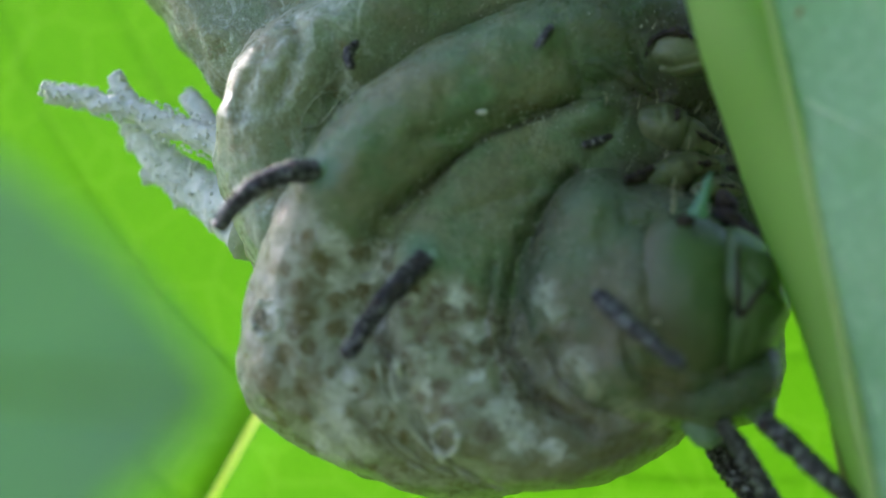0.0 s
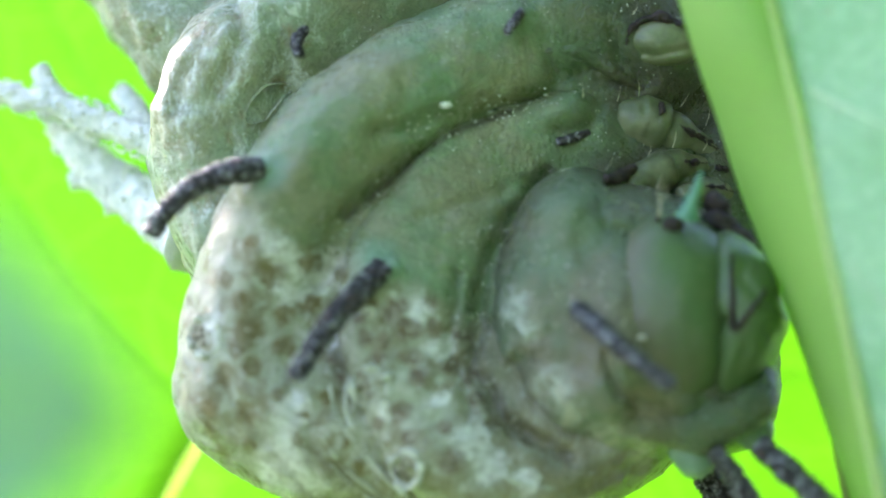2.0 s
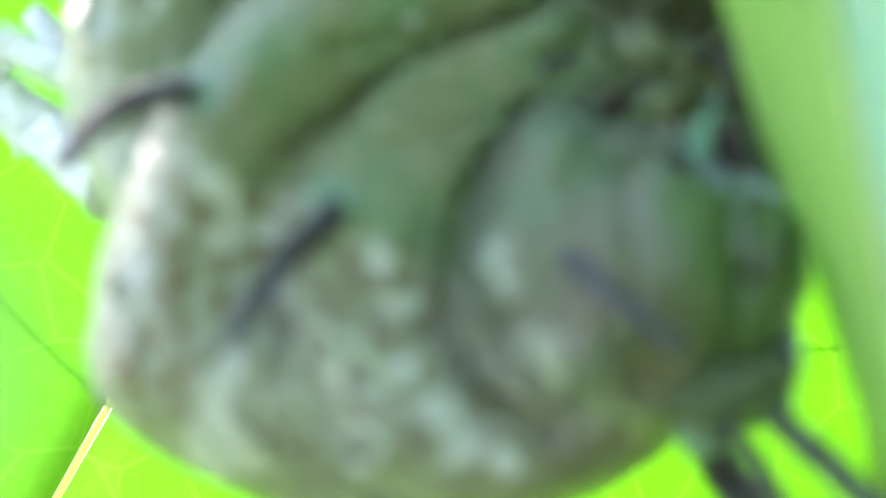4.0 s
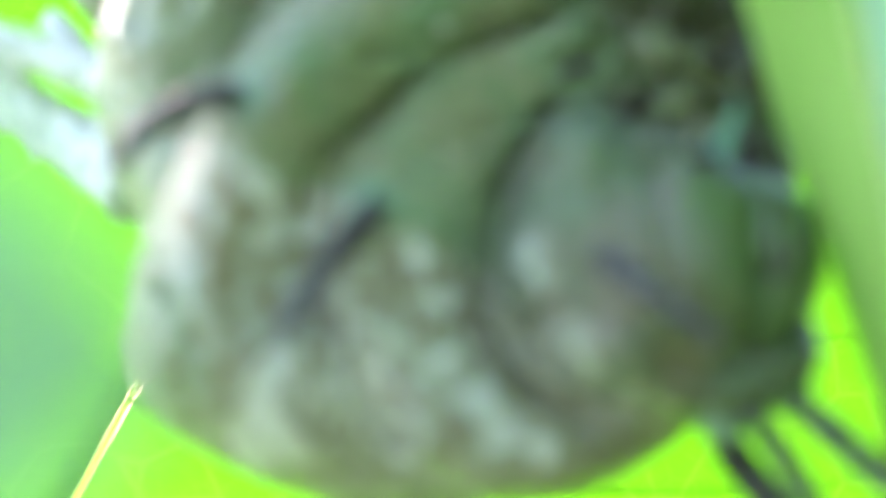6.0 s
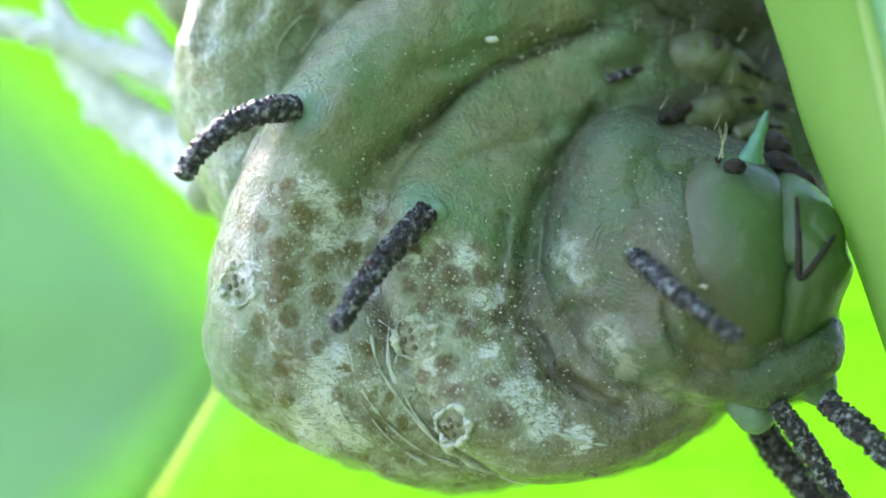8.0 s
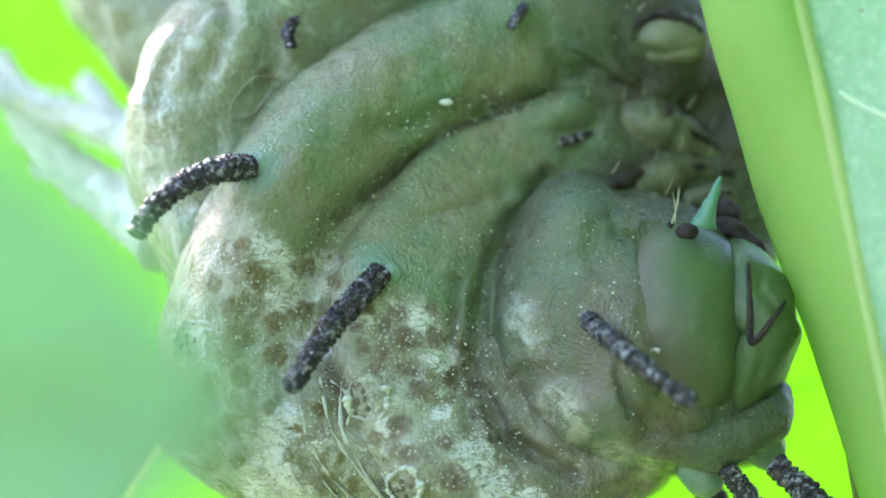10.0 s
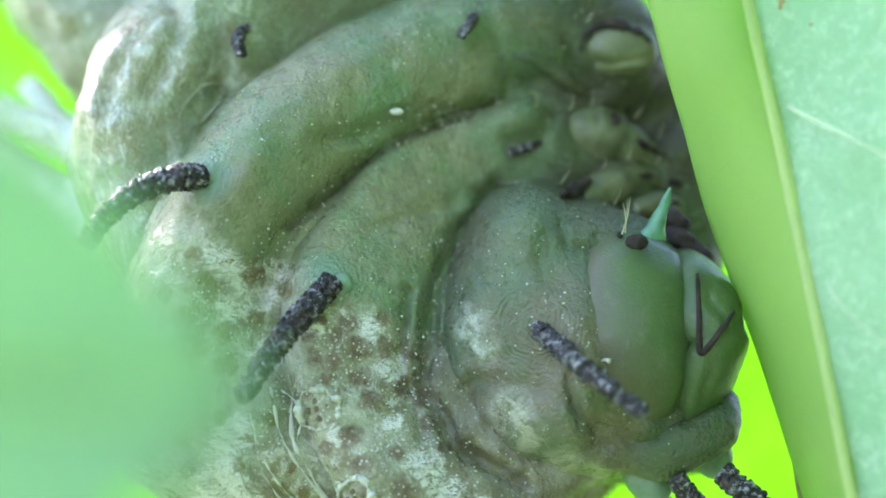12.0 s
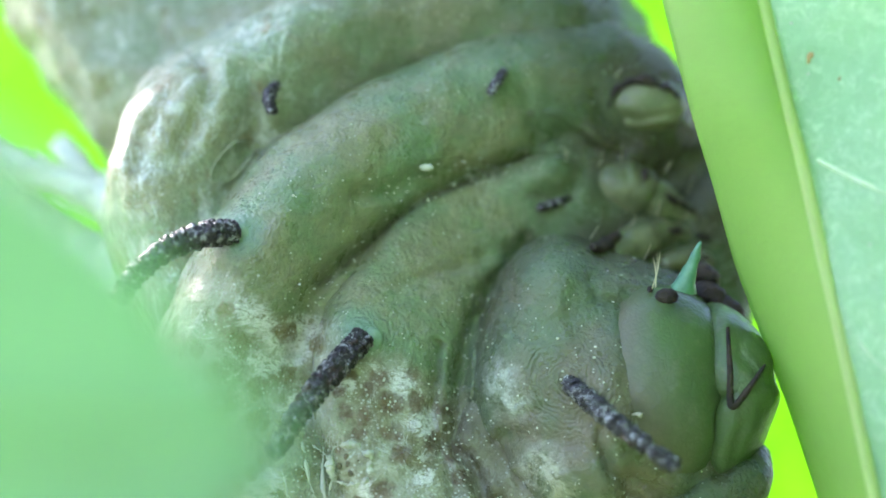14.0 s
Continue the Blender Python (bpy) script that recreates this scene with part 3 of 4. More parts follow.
# host leaf: the folded margin in front of the caterpillar's head, and the blade beyond it
def build_host_leaf():
    ob = thing("host_leaf", "broad blue-green leaf with a bright folded margin that the caterpillar grips", "leaf")
    # the first two points of each edge: an unseen overhang, added to block light
    left = [(-1.87, -34.0, 22.4), (-0.28, -14.0, 24.46), (2.33, -4.0, 18.9), (3.2, -3.8, 14.0), (4.15, -3.5, 10.0), (4.95, -2.4, 7.5), (5.72, -1.2, 5.0), (6.65, -0.7, 2.5), (7.55, -0.4, 0.0), (8.5, -0.2, -3.0), (9.4, 0.0, -6.0), (10.3, 0.0, -9.0)]
    right = [(-0.46, -33.0, 23.03), (2.13, -13.5, 24.86), (5.3, -4.6, 19.1), (6.3, -5.0, 14.0), (7.1, -5.2, 10.0), (7.65, -5.2, 7.5), (8.15, -5.1, 5.0), (8.65, -5.1, 2.5), (9.12, -5.1, 0.0), (9.65, -5.2, -3.0), (10.2, -5.2, -6.0), (10.7, -5.2, -9.0)]
    lf, rf = frame_along(left), frame_along(right)

    def fold(u, v):
        i = v * (len(lf) - 1)
        k = min(int(i), len(lf) - 2)
        a = lf[k][0].lerp(lf[k + 1][0], i - k)
        b = rf[k][0].lerp(rf[k + 1][0], i - k)
        p = a.lerp(b, u)
        return p + Vector((0, -0.75 * math.sin(math.pi * min(1, u * 1.02)) ** 0.8, 0)) + Vector((0, 0.05 * fbm(p, 0.3, 2), 0))

    part("folded_margin", blade(fold, 22, 120, 0.35), LEAF_FOLD, ob, "smooth bright green folded leaf margin")
    half = len(lf) * 80 // 100

    def under(u, v):
        i = min(half + v * (len(lf) - 1 - half), len(lf) - 1.001)
        k = int(i)
        a = lf[k][0].lerp(lf[k + 1][0], i - k)
        reach = 0.7 * v
        return a + Vector((0.25 - reach * u, 0.3 + 1.1 * reach * u, -0.1 * u))

    part("folded_underside", blade(under, 8, 50, 0.2), LEAF_UNDER, ob, "dull olive underside of the fold")
    rim = [p + Vector((-0.02, -0.02, 0)) for p, _, _ in rf[::6]]
    part("margin_edge", tube(rim, [0.16, 0.2, 0.2, 0.18], 12), LEAF_EDGE, ob, "pale yellow-green raised edge")

    def sheet(u, v):
        i = v * (len(rf) - 1)
        k = min(int(i), len(rf) - 2)
        a = rf[k][0].lerp(rf[k + 1][0], i - k)
        # the strong curl towards the camera lies out of view, shaped to block light
        p = a + Vector((34 * u - 0.12, 0.12 - 5.0 * u - 36.0 * u * u, 2.5 * u))
        return p + Vector((0, 0.8 * math.sin(v * 8 + u * 5) * u + 0.35 * fbm(p, 0.16, 4), 0))

    part("blade", blade(sheet, 60, 110, 0.25), LEAF_HOST, ob, "blue-green shiny leaf blade")
    def on_sheet(p, lift=0.05):
        u, v = 0.0, 0.5
        for _ in range(30):
            q = sheet(u, v)
            u = min(1.0, max(0.0, u + (p[0] - q.x) / 34))
            v = min(1.0, max(0.0, v - (p[2] - q.z) / 42))
        return sheet(u, v) + Vector((0, -lift, 0))

    rng = random.Random(4)
    vein_lines = (
        ([(8.06, -2.40, 7.90), (9.01, -2.00, 7.32), (10.00, -1.40, 6.75), (11.39, -0.60, 5.90), (13.88, 1.00, 4.22)], 0.085),
        ([(6.98, -2.40, 14.32), (8.59, -2.00, 13.62), (9.95, -1.40, 13.12), (11.93, -0.60, 12.62), (14.85, 1.00, 11.83)], 0.05),
        ([(9.22, -2.40, 2.12), (9.98, -2.00, 1.22), (11.19, -1.00, 0.14), (13.16, 0.00, -1.71)], 0.045),
        ([(6.58, -2.40, 18.56), (8.48, -2.00, 17.67), (10.84, -1.00, 16.74), (14.76, 1.00, 15.21)], 0.06),
    )
    for pts, r in vein_lines:
        part("side_vein", tube([on_sheet(p) for p in pts], [r * 0.8, r, r * 0.7, r, r * 0.5], 8, 0.04, knob=0.8), VEIN_PALE, ob)
    for p, r in (((11.44, -1.00, 10.76), 0.3), ((11.52, -1.00, 10.19), 0.34), ((11.76, -1.00, 9.52), 0.36), ((12.27, -1.00, 11.27), 0.3), ((12.53, -1.00, 10.62), 0.34), ((7.85, -1.00, 11.09), 0.13), ((8.75, -1.00, 10.39), 0.07), ((11.63, -1.00, 4.89), 0.14), ((11.13, -1.00, 5.53), 0.07)):
        q = on_sheet(p, 0.0)
        radii = [r * (0.5 + rng.random()) for _ in range(7)]
        part("scar", lobe(tuple(q), [a * (1.5 if k in (1, 2, 5) else 0.7) for k, a in enumerate(radii)], 0.1, 0.1, rough=0.08, n=22, m=12), SCAR, ob, "tan corky scar")
    for _ in range(40):
        u, v = rng.uniform(0.01, 0.3), rng.uniform(0.2, 0.85)
        part("speck", ball(sheet(u, v) + Vector((0, -0.02, 0)), rng.uniform(0.03, 0.07), (1, 0.4, 1), 6, 4), SPECK, ob)


build_host_leaf()

BACK_LEAF = make_leaf("background_leaf", "large sunlit yellow-green leaf hanging behind the caterpillar", (0.0, 0.0, 0.0), (37.1, 9.00, 69.8),
          (0.1, -1, 0.05), 42, LEAF_BACK, VEIN, bend=0.02, cup=0.02, veins=9, lopsided=0.8)
BACK_LEAF.location = (-0.0303, 0.019, -0.0223)
FRONT_LEAF = make_leaf("foreground_leaf", "shaded green leaf close before the caterpillar, out of focus", (-19.0, -40.00, -0.35), (-4.2, -41.00, -1.2),
                       (0.1, 1, -0.1), 5.2, LEAF_FRONT, VEIN, bend=0.03, cup=0.08, veins=4, tip_round=1.0)

# ---- caterpillar ----
CAT = thing("caterpillar", "fat green caterpillar with black warty spines and brown-spotted back", "caterpillar")


def segment(label, centre, radii, front, back, material, **more):
    return part("body_segment", lobe(centre, radii, front, back, **more), material, CAT, label)


segment("pale mottled segment with branched scoli", (-12.30, 9.00, 18.60), [10.4, 10.4, 10.5, 10.4, 10.2, 10.2, 10.0, 9.8, 9.6, 10.0, 10.4, 10.6, 10.4, 10.2, 9.8, 9.8, 10.2, 10.6, 10.8, 11.2, 11.4, 11.4, 11.2, 10.8],
        9.0, 8.0, SKIN_PALE, crest=0.7, dip=0.3, lean=(0.0, 0.12), rough=0.4, mid=4.0)
segment("pale green segment with a tiny black spine", (-6.52, 4.00, 6.80), [11.0, 11.6, 12.3, 12.9, 13.3, 12.0, 10.9, 10.2, 9.9, 10.3, 11.2, 10.8, 10.6, 10.3, 10.2, 10.7, 10.9, 10.9, 10.6, 10.4, 10.3, 10.2, 10.1, 10.0],
        10.5, 7.0, SKIN_PALE, crest=0.66, dip=0.7, power=2.1, folds=0.04, rough=0.3, mid=5.0, hollow=0.42, ventral=0.0,
        grooves=[([(-12.9, 0, 9.2), (-12.2, 0, 11.0), (-12.6, 0, 12.6)], 0.3, 0.5), ([(-11.0, 0, 11.9), (-10.6, 0, 10.4), (-10.9, 0, 9.2)], 0.35, 0.45), ([(-14.6, 0, 8.4), (-13.9, 0, 10.2)], 0.3, 0.35)],
        bumps=[spot((-11.75, 0, 9.9), 0.9, 0.3), spot((-15.4, 0, 8.6), 1.4, 0.7)])
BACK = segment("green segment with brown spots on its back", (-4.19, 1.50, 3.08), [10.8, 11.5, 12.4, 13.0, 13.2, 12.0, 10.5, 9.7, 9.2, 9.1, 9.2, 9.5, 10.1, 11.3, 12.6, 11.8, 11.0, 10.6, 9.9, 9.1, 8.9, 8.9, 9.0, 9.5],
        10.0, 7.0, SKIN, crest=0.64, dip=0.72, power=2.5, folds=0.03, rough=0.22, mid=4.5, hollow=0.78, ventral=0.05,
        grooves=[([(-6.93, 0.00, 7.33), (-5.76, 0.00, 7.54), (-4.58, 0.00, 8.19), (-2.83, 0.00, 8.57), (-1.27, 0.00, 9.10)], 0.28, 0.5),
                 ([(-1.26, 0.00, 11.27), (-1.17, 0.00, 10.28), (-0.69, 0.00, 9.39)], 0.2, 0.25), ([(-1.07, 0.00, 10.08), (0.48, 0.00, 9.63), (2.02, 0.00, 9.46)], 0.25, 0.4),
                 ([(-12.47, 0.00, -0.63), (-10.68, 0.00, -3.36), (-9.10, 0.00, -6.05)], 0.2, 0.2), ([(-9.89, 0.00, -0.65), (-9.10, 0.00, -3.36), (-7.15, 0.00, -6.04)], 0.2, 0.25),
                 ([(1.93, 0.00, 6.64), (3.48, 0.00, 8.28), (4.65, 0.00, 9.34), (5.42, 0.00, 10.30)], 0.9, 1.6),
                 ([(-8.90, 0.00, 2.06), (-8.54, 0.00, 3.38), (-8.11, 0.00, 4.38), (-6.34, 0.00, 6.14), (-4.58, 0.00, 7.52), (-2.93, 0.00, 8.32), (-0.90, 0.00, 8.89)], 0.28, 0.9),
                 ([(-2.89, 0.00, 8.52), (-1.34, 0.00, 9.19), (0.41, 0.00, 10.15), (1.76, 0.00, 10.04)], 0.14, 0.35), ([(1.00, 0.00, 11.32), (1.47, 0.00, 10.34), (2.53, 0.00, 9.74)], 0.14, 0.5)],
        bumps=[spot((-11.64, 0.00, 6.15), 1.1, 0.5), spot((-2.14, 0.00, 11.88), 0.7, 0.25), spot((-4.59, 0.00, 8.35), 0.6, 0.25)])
BACK_OUTLINE = [v.co / MM for v in BACK.data.vertices[70 * 260:71 * 260]]
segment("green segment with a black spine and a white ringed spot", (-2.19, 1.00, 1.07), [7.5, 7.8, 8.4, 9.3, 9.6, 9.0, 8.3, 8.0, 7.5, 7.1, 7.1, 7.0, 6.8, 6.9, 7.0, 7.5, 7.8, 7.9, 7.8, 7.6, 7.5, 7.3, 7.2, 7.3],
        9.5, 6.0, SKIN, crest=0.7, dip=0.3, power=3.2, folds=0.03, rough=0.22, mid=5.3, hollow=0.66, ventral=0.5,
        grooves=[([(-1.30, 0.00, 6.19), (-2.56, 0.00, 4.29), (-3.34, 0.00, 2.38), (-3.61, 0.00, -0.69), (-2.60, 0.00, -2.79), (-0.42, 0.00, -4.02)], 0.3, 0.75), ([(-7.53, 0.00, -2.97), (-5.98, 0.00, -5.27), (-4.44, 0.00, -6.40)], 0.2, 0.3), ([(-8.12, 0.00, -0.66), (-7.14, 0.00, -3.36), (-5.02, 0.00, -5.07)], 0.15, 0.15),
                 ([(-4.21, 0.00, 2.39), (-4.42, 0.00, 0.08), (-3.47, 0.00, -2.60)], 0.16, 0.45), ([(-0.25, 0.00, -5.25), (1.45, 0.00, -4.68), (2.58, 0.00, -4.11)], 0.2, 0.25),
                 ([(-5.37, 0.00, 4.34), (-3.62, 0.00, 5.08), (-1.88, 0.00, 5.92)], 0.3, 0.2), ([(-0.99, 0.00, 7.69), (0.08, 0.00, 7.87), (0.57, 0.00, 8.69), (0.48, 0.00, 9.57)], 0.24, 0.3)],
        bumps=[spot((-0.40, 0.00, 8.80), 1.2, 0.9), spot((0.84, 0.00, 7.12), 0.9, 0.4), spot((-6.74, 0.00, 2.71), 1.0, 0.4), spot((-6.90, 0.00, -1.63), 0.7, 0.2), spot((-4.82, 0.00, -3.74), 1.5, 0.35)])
segment("green first segment behind the head, with a whitish cushion", (1.30, 0.50, 0.82), [5.7, 5.6, 5.4, 5.2, 5.0, 5.0, 5.3, 6.0, 6.0, 5.5, 5.3, 5.2, 5.3, 5.4, 5.4, 5.4, 5.3, 5.2, 5.2, 5.2, 5.7, 6.5, 6.4, 5.9],
        6.6, 5.0, SKIN_GREEN, power=3.0, folds=0.03, rough=0.16, mid=4.0, lean=(0.03, 0.0),
        grooves=[([(-1.35, 0.00, -0.70), (0.17, 0.00, -0.90), (1.30, 0.00, -1.29), (1.76, 0.00, -2.23), (3.24, 0.00, -3.46)], 0.3, 0.14),
                 ([(-1.92, 0.00, -0.70), (-2.12, 0.00, -1.84), (-0.99, 0.00, -3.17), (0.71, 0.00, -3.64)], 0.3, 0.3),
                 ([(0.3, 0, 3.4), (0.6, 0, 2.3), (0.3, 0, 1.6)], 0.4, 0.08), ([(-1.9, 0, 3.0), (-1.0, 0, 2.4), (-0.9, 0, 1.5)], 0.2, 0.12), ([(-1.6, 0, -0.1), (-0.3, 0, 0.2), (1.0, 0, -0.4)], 0.2, 0.1), ([(1.2, 0, -0.6), (1.5, 0, -1.8), (2.6, 0, -2.9)], 0.22, 0.3),
                 ([(2.23, 0.00, -2.04), (3.72, 0.00, -2.80), (5.39, 0.00, -2.62), (6.69, 0.00, -1.50)], 0.3, 0.5), ([(0.9, 0.00, 4.60), (1.3, 0.00, 3.86), (1.9, 0.00, 3.76)], 0.16, 0.2)],
        bumps=[spot((-0.41, 0.00, -1.94), 1.6, 0.6), spot((1.28, 0.00, -2.85), 1.5, 0.6), spot((-0.95, 0.00, 1.58), 1.9, 0.6), spot((1.41, 0.00, 0.99), 1.5, 1.0), spot((1.70, 0.00, -1.10), 1.4, 0.9), spot((4.08, 0.00, -3.36), 1.2, 0.8), spot((6.13, 0.00, -2.43), 0.9, 0.7),
               spot((-0.55, 0.00, 4.83), 1.3, 0.7)])

head = part("head", lobe((3.45, -1.70, 0.95), [2.3, 2.35, 2.5, 2.8, 3.1, 3.3, 3.5, 3.6, 3.5, 3.2, 3.1, 3.1, 3.1, 3.2, 3.3, 3.4, 3.6, 3.6, 3.5, 3.4, 3.2, 2.9, 2.5, 2.4],
                         3.1, 4.0, mid=1.7, rough=0.05, power=2.1, lean=(0.07, 0.03), n=140, m=80,
                         grooves=[([(5.25, 0, 3.2), (5.35, 0, 1.4), (5.25, 0, 0.2), (4.7, 0, -1.6)], 0.12, 0.18)]), HEAD, CAT, "glossy olive green head capsule")
part("head_lobe", lobe((5.80, -0.80, 0.75), [1.5, 1.4, 1.5, 1.8, 2.1, 2.4, 2.9, 3.3, 2.9, 2.6, 2.3, 1.9, 1.6, 1.2, 1.6, 2.2, 2.8, 3.4, 2.8, 2.3, 1.9, 1.6, 1.5, 1.5], 3.7, 3.0, mid=2.0, rough=0.05, n=90, m=50,
                       grooves=[([(6.1, 0, 3.2), (5.7, 0, 2.0), (6.3, 0, 1.2)], 0.2, 0.15), ([(5.9, 0, -0.4), (5.4, 0, -1.5)], 0.2, 0.12)]), HEAD, head)
part("fold", tube([rest((0.15, 0.00, -2.51), -0.75), rest((1.75, 0.00, -2.9), -0.85), rest((3.34, 0.00, -2.95), -0.9), Vector((5.0, -0.8, -2.75)), Vector((6.0, -0.5, -2.1)), Vector((6.55, 0.3, -1.0))], [0.2, 0.55, 0.85, 1.0, 0.85, 0.35], 36, 0.2, knob=0.6), SKIN_GREEN, CAT, "soft collar of skin under the head")
part("face_line", tube([rest(p, 0.05) for p in ((5.40, -2.20, 2.85), (5.42, -2.40, 1.38), (5.46, -2.30, 0.25), (6.10, -2.00, 0.94), (6.59, -1.60, 1.63))], [0.06, 0.1, 0.12, 0.1, 0.05], 8), DARK, head, "black line on the face")
part("eye_patch", ball(rest((3.43, -2.40, 3.89), -0.05), 0.36, (1.1, 0.5, 0.8)), DARK, head, "dark brown eye patch")
part("eye_dot", ball(rest((2.89, -2.30, 4.16)), 0.11), DARK, head)
part("antenna", tube([(3.95, -2.40, 4.05), (4.22, -2.70, 4.85), (4.50, -2.90, 5.60)], [0.42, 0.2, 0.05], 14, 0.08), ANTENNA, head, "turquoise pointed antenna")
for p, r in (((5.05, 0.60, 4.05), 0.5), ((5.60, 0.70, 3.55), 0.55), ((4.95, 0.9, 4.8), 0.4)):
    part("mandible", lobe(p, [r, r * 0.8, r * 1.3, r, r * 0.7, r * 1.1], 0.7, 0.6, rough=0.4, n=32, m=20), DARK, head, "dark brown mandible")
for a, b in (((2.93, -2.50, 4.10), (3.18, -3.20, 5.25)), ((3.04, -2.50, 4.14), (2.95, -3.10, 5.08))):
    part("bristle", tube([a, Vector(a).lerp(Vector(b), 0.5) + Vector((0.05, 0, 0)), b], [0.025, 0.02, 0.01], 6), HAIR, head)


def spine(points, radii, rough=0.09):
    shift = Vector((0, rest(points[0], -0.1).y - points[0][1], 0))
    points = [Vector(p) + shift for p in points]
    geo = [tube(points, radii, 24, rough, rings=0.09, pitch=13, knob=2.6)]
    along = frame_along(points)
    dice = random.Random(int(abs(points[0].x) * 100))
    rows = max(8, int(22 * sum((q - p).length for p, q in zip(points, points[1:])) / 5.0))
    for k in range(1, rows):
        p, u, v = along[int((len(along) - 1) * (k + 0.3 * dice.random()) / (rows + 0.5))]
        r = np.interp(k / rows * (len(radii) - 1), range(len(radii)), radii)
        for b in range(11):
            a = 2 * math.pi * (b + dice.random() * 0.7) / 11
            d = u * math.cos(a) + v * math.sin(a)
            geo.append(ball(p + d * r * 0.97, r * dice.uniform(0.16, 0.34), (1, 1, 1), 6, 4))
    return part("spine", join(*geo), SPINE, CAT)


spine([(-10.67, -3.60, 5.89), (-11.45, -4.30, 5.78), (-12.69, -4.60, 5.27), (-13.67, -4.80, 4.38), (-14.20, -4.90, 3.50)], [0.38, 0.4, 0.37, 0.33, 0.3])
spine([(-6.52, -3.20, 2.53), (-7.22, -4.00, 1.61), (-8.18, -4.80, 0.31), (-9.20, -5.20, -1.45)], [0.36, 0.4, 0.36, 0.3])
spine([(0.15, -2.20, 1.04), (1.08, -3.40, 0.20), (2.34, -4.20, -0.82), (3.64, -4.60, -1.80)], [0.26, 0.32, 0.29, 0.22])
spine([(4.15, 0.10, -4.62), (4.72, -0.20, -5.60), (5.86, -0.60, -7.04), (6.90, -1.00, -9.00)], [0.45, 0.5, 0.48, 0.4])
spine([(4.69, 1.50, -3.81), (5.59, 1.80, -5.12), (6.71, 2.20, -7.04), (7.83, 2.40, -8.77)], [0.3, 0.36, 0.34, 0.3])
spine([(6.20, 0.50, -3.62), (7.21, 0.20, -4.55), (8.53, -0.20, -5.76), (9.67, -0.40, -6.84)], [0.36, 0.42, 0.38, 0.3])
spine([(-9.86, -1.60, 11.44), (-9.98, -2.50, 10.82), (-9.77, -2.80, 10.20)], [0.16, 0.2, 0.17])
spine([(-2.00, -3.20, 11.95), (-2.23, -3.80, 11.40), (-2.51, -4.00, 10.95)], [0.12, 0.17, 0.14])
spine([(0.20, -2.60, 7.69), (-0.35, -3.00, 7.46), (-0.90, -3.20, 7.25)], [0.1, 0.17, 0.12])
for p in ((3.95, 0.60, -3.95), (5.95, 0.80, -3.05)):
    part("spine_base", lobe(p, [0.8, 0.75, 0.7, 0.8, 0.95, 0.9, 0.8, 0.85, 0.95, 0.9], 0.9, 0.9, rough=0.1, n=40, m=24), TURQUOISE, CAT, "green swelling under a spine")
for p in ((-10.47, -3.50, 5.89), (-6.26, -3.10, 2.48)):
    part("spine_base", ball(rest(p, -0.2), 0.4, (1, 0.7, 1), 16, 10), TURQUOISE, CAT)


def scolus(points, radii, twigs):
    rng = random.Random(len(twigs) * 7 + int(radii[0] * 100))
    geo = [tube(points, radii, 24, 0.2, knob=1.8)]
    stems = [(points, radii[-1])]
    for p, q, r in twigs:
        line = [p, Vector(p).lerp(Vector(q), 0.5), q]
        geo.append(tube(line, [r, r * 0.9, r * 0.8], 14, 0.16, knob=2.0))
        stems.append((line, r * 0.8))
    for line, thin in stems:
        along = frame_along(line)
        for k in range(len(along) * 6):
            f = along[rng.randrange(len(along))]
            r0 = np.interp(along.index(f) / len(along), [0, 1], [radii[0] * 0.85, thin]) if line is points else thin
            a = rng.uniform(0, 6.28)
            out = f[1] * math.cos(a) + f[2] * math.sin(a)
            geo.append(ball(f[0] + out * r0, rng.uniform(0.04, 0.12), n=6, m=4))
    return part("scolus", join(*geo), SCOLUS, CAT, "pale branched fleshy spine covered in granules")


scolus([(-15.90, 5.40, 7.70), (-17.60, 5.80, 8.45), (-19.64, 6.00, 9.13), (-21.90, 6.10, 9.95), (-24.17, 6.20, 10.60), (-26.00, 6.30, 10.95)], [1.25, 0.75, 0.56, 0.5, 0.46, 0.42],
       [((-21.70, 6.20, 10.06), (-22.75, 6.60, 11.60), 0.42), ((-18.10, 7.20, 8.90), (-19.78, 8.00, 10.88), 0.55)])
scolus([(-16.00, 6.50, 4.60), (-17.74, 7.40, 5.72), (-19.34, 8.00, 6.63), (-20.73, 8.20, 7.55), (-21.89, 8.50, 8.92), (-23.00, 8.80, 9.90)], [1.6, 1.2, 0.95, 0.85, 0.7, 0.55],
       [((-19.0, 8.0, 6.5), (-20.4, 7.8, 6.1), 0.5), ((-20.6, 8.2, 7.3), (-21.9, 8.3, 7.2), 0.42), ((-17.6, 7.2, 5.4), (-18.5, 7.0, 4.9), 0.5), ((-21.7, 8.5, 8.6), (-22.7, 8.5, 8.7), 0.36)])
scolus([(-17.20, 9.50, 13.20), (-18.60, 10.50, 14.60), (-20.20, 11.00, 15.70), (-22.00, 11.20, 17.20)], [1.0, 0.8, 0.6, 0.5], [((-19.8, 10.8, 15.4), (-21.3, 10.8, 15.3), 0.4)])
rng = random.Random(9)
for k in range(14):
    rim = BACK_OUTLINE[int(260 * (rng.uniform(165, 240) / 360))]
    out = Vector((rim.x + 5, 0, rim.z - 4)).normalized() + Vector((rng.uniform(-0.3, 0.3), -0.2, rng.uniform(-0.3, 0.3)))
    length = rng.uniform(0.15, 0.4)
    part("bristle", tube([rim - out * 0.1, rim + out * length * 0.5, rim + out * length], [0.07, 0.05, 0.02], 7), SCOLUS, CAT)


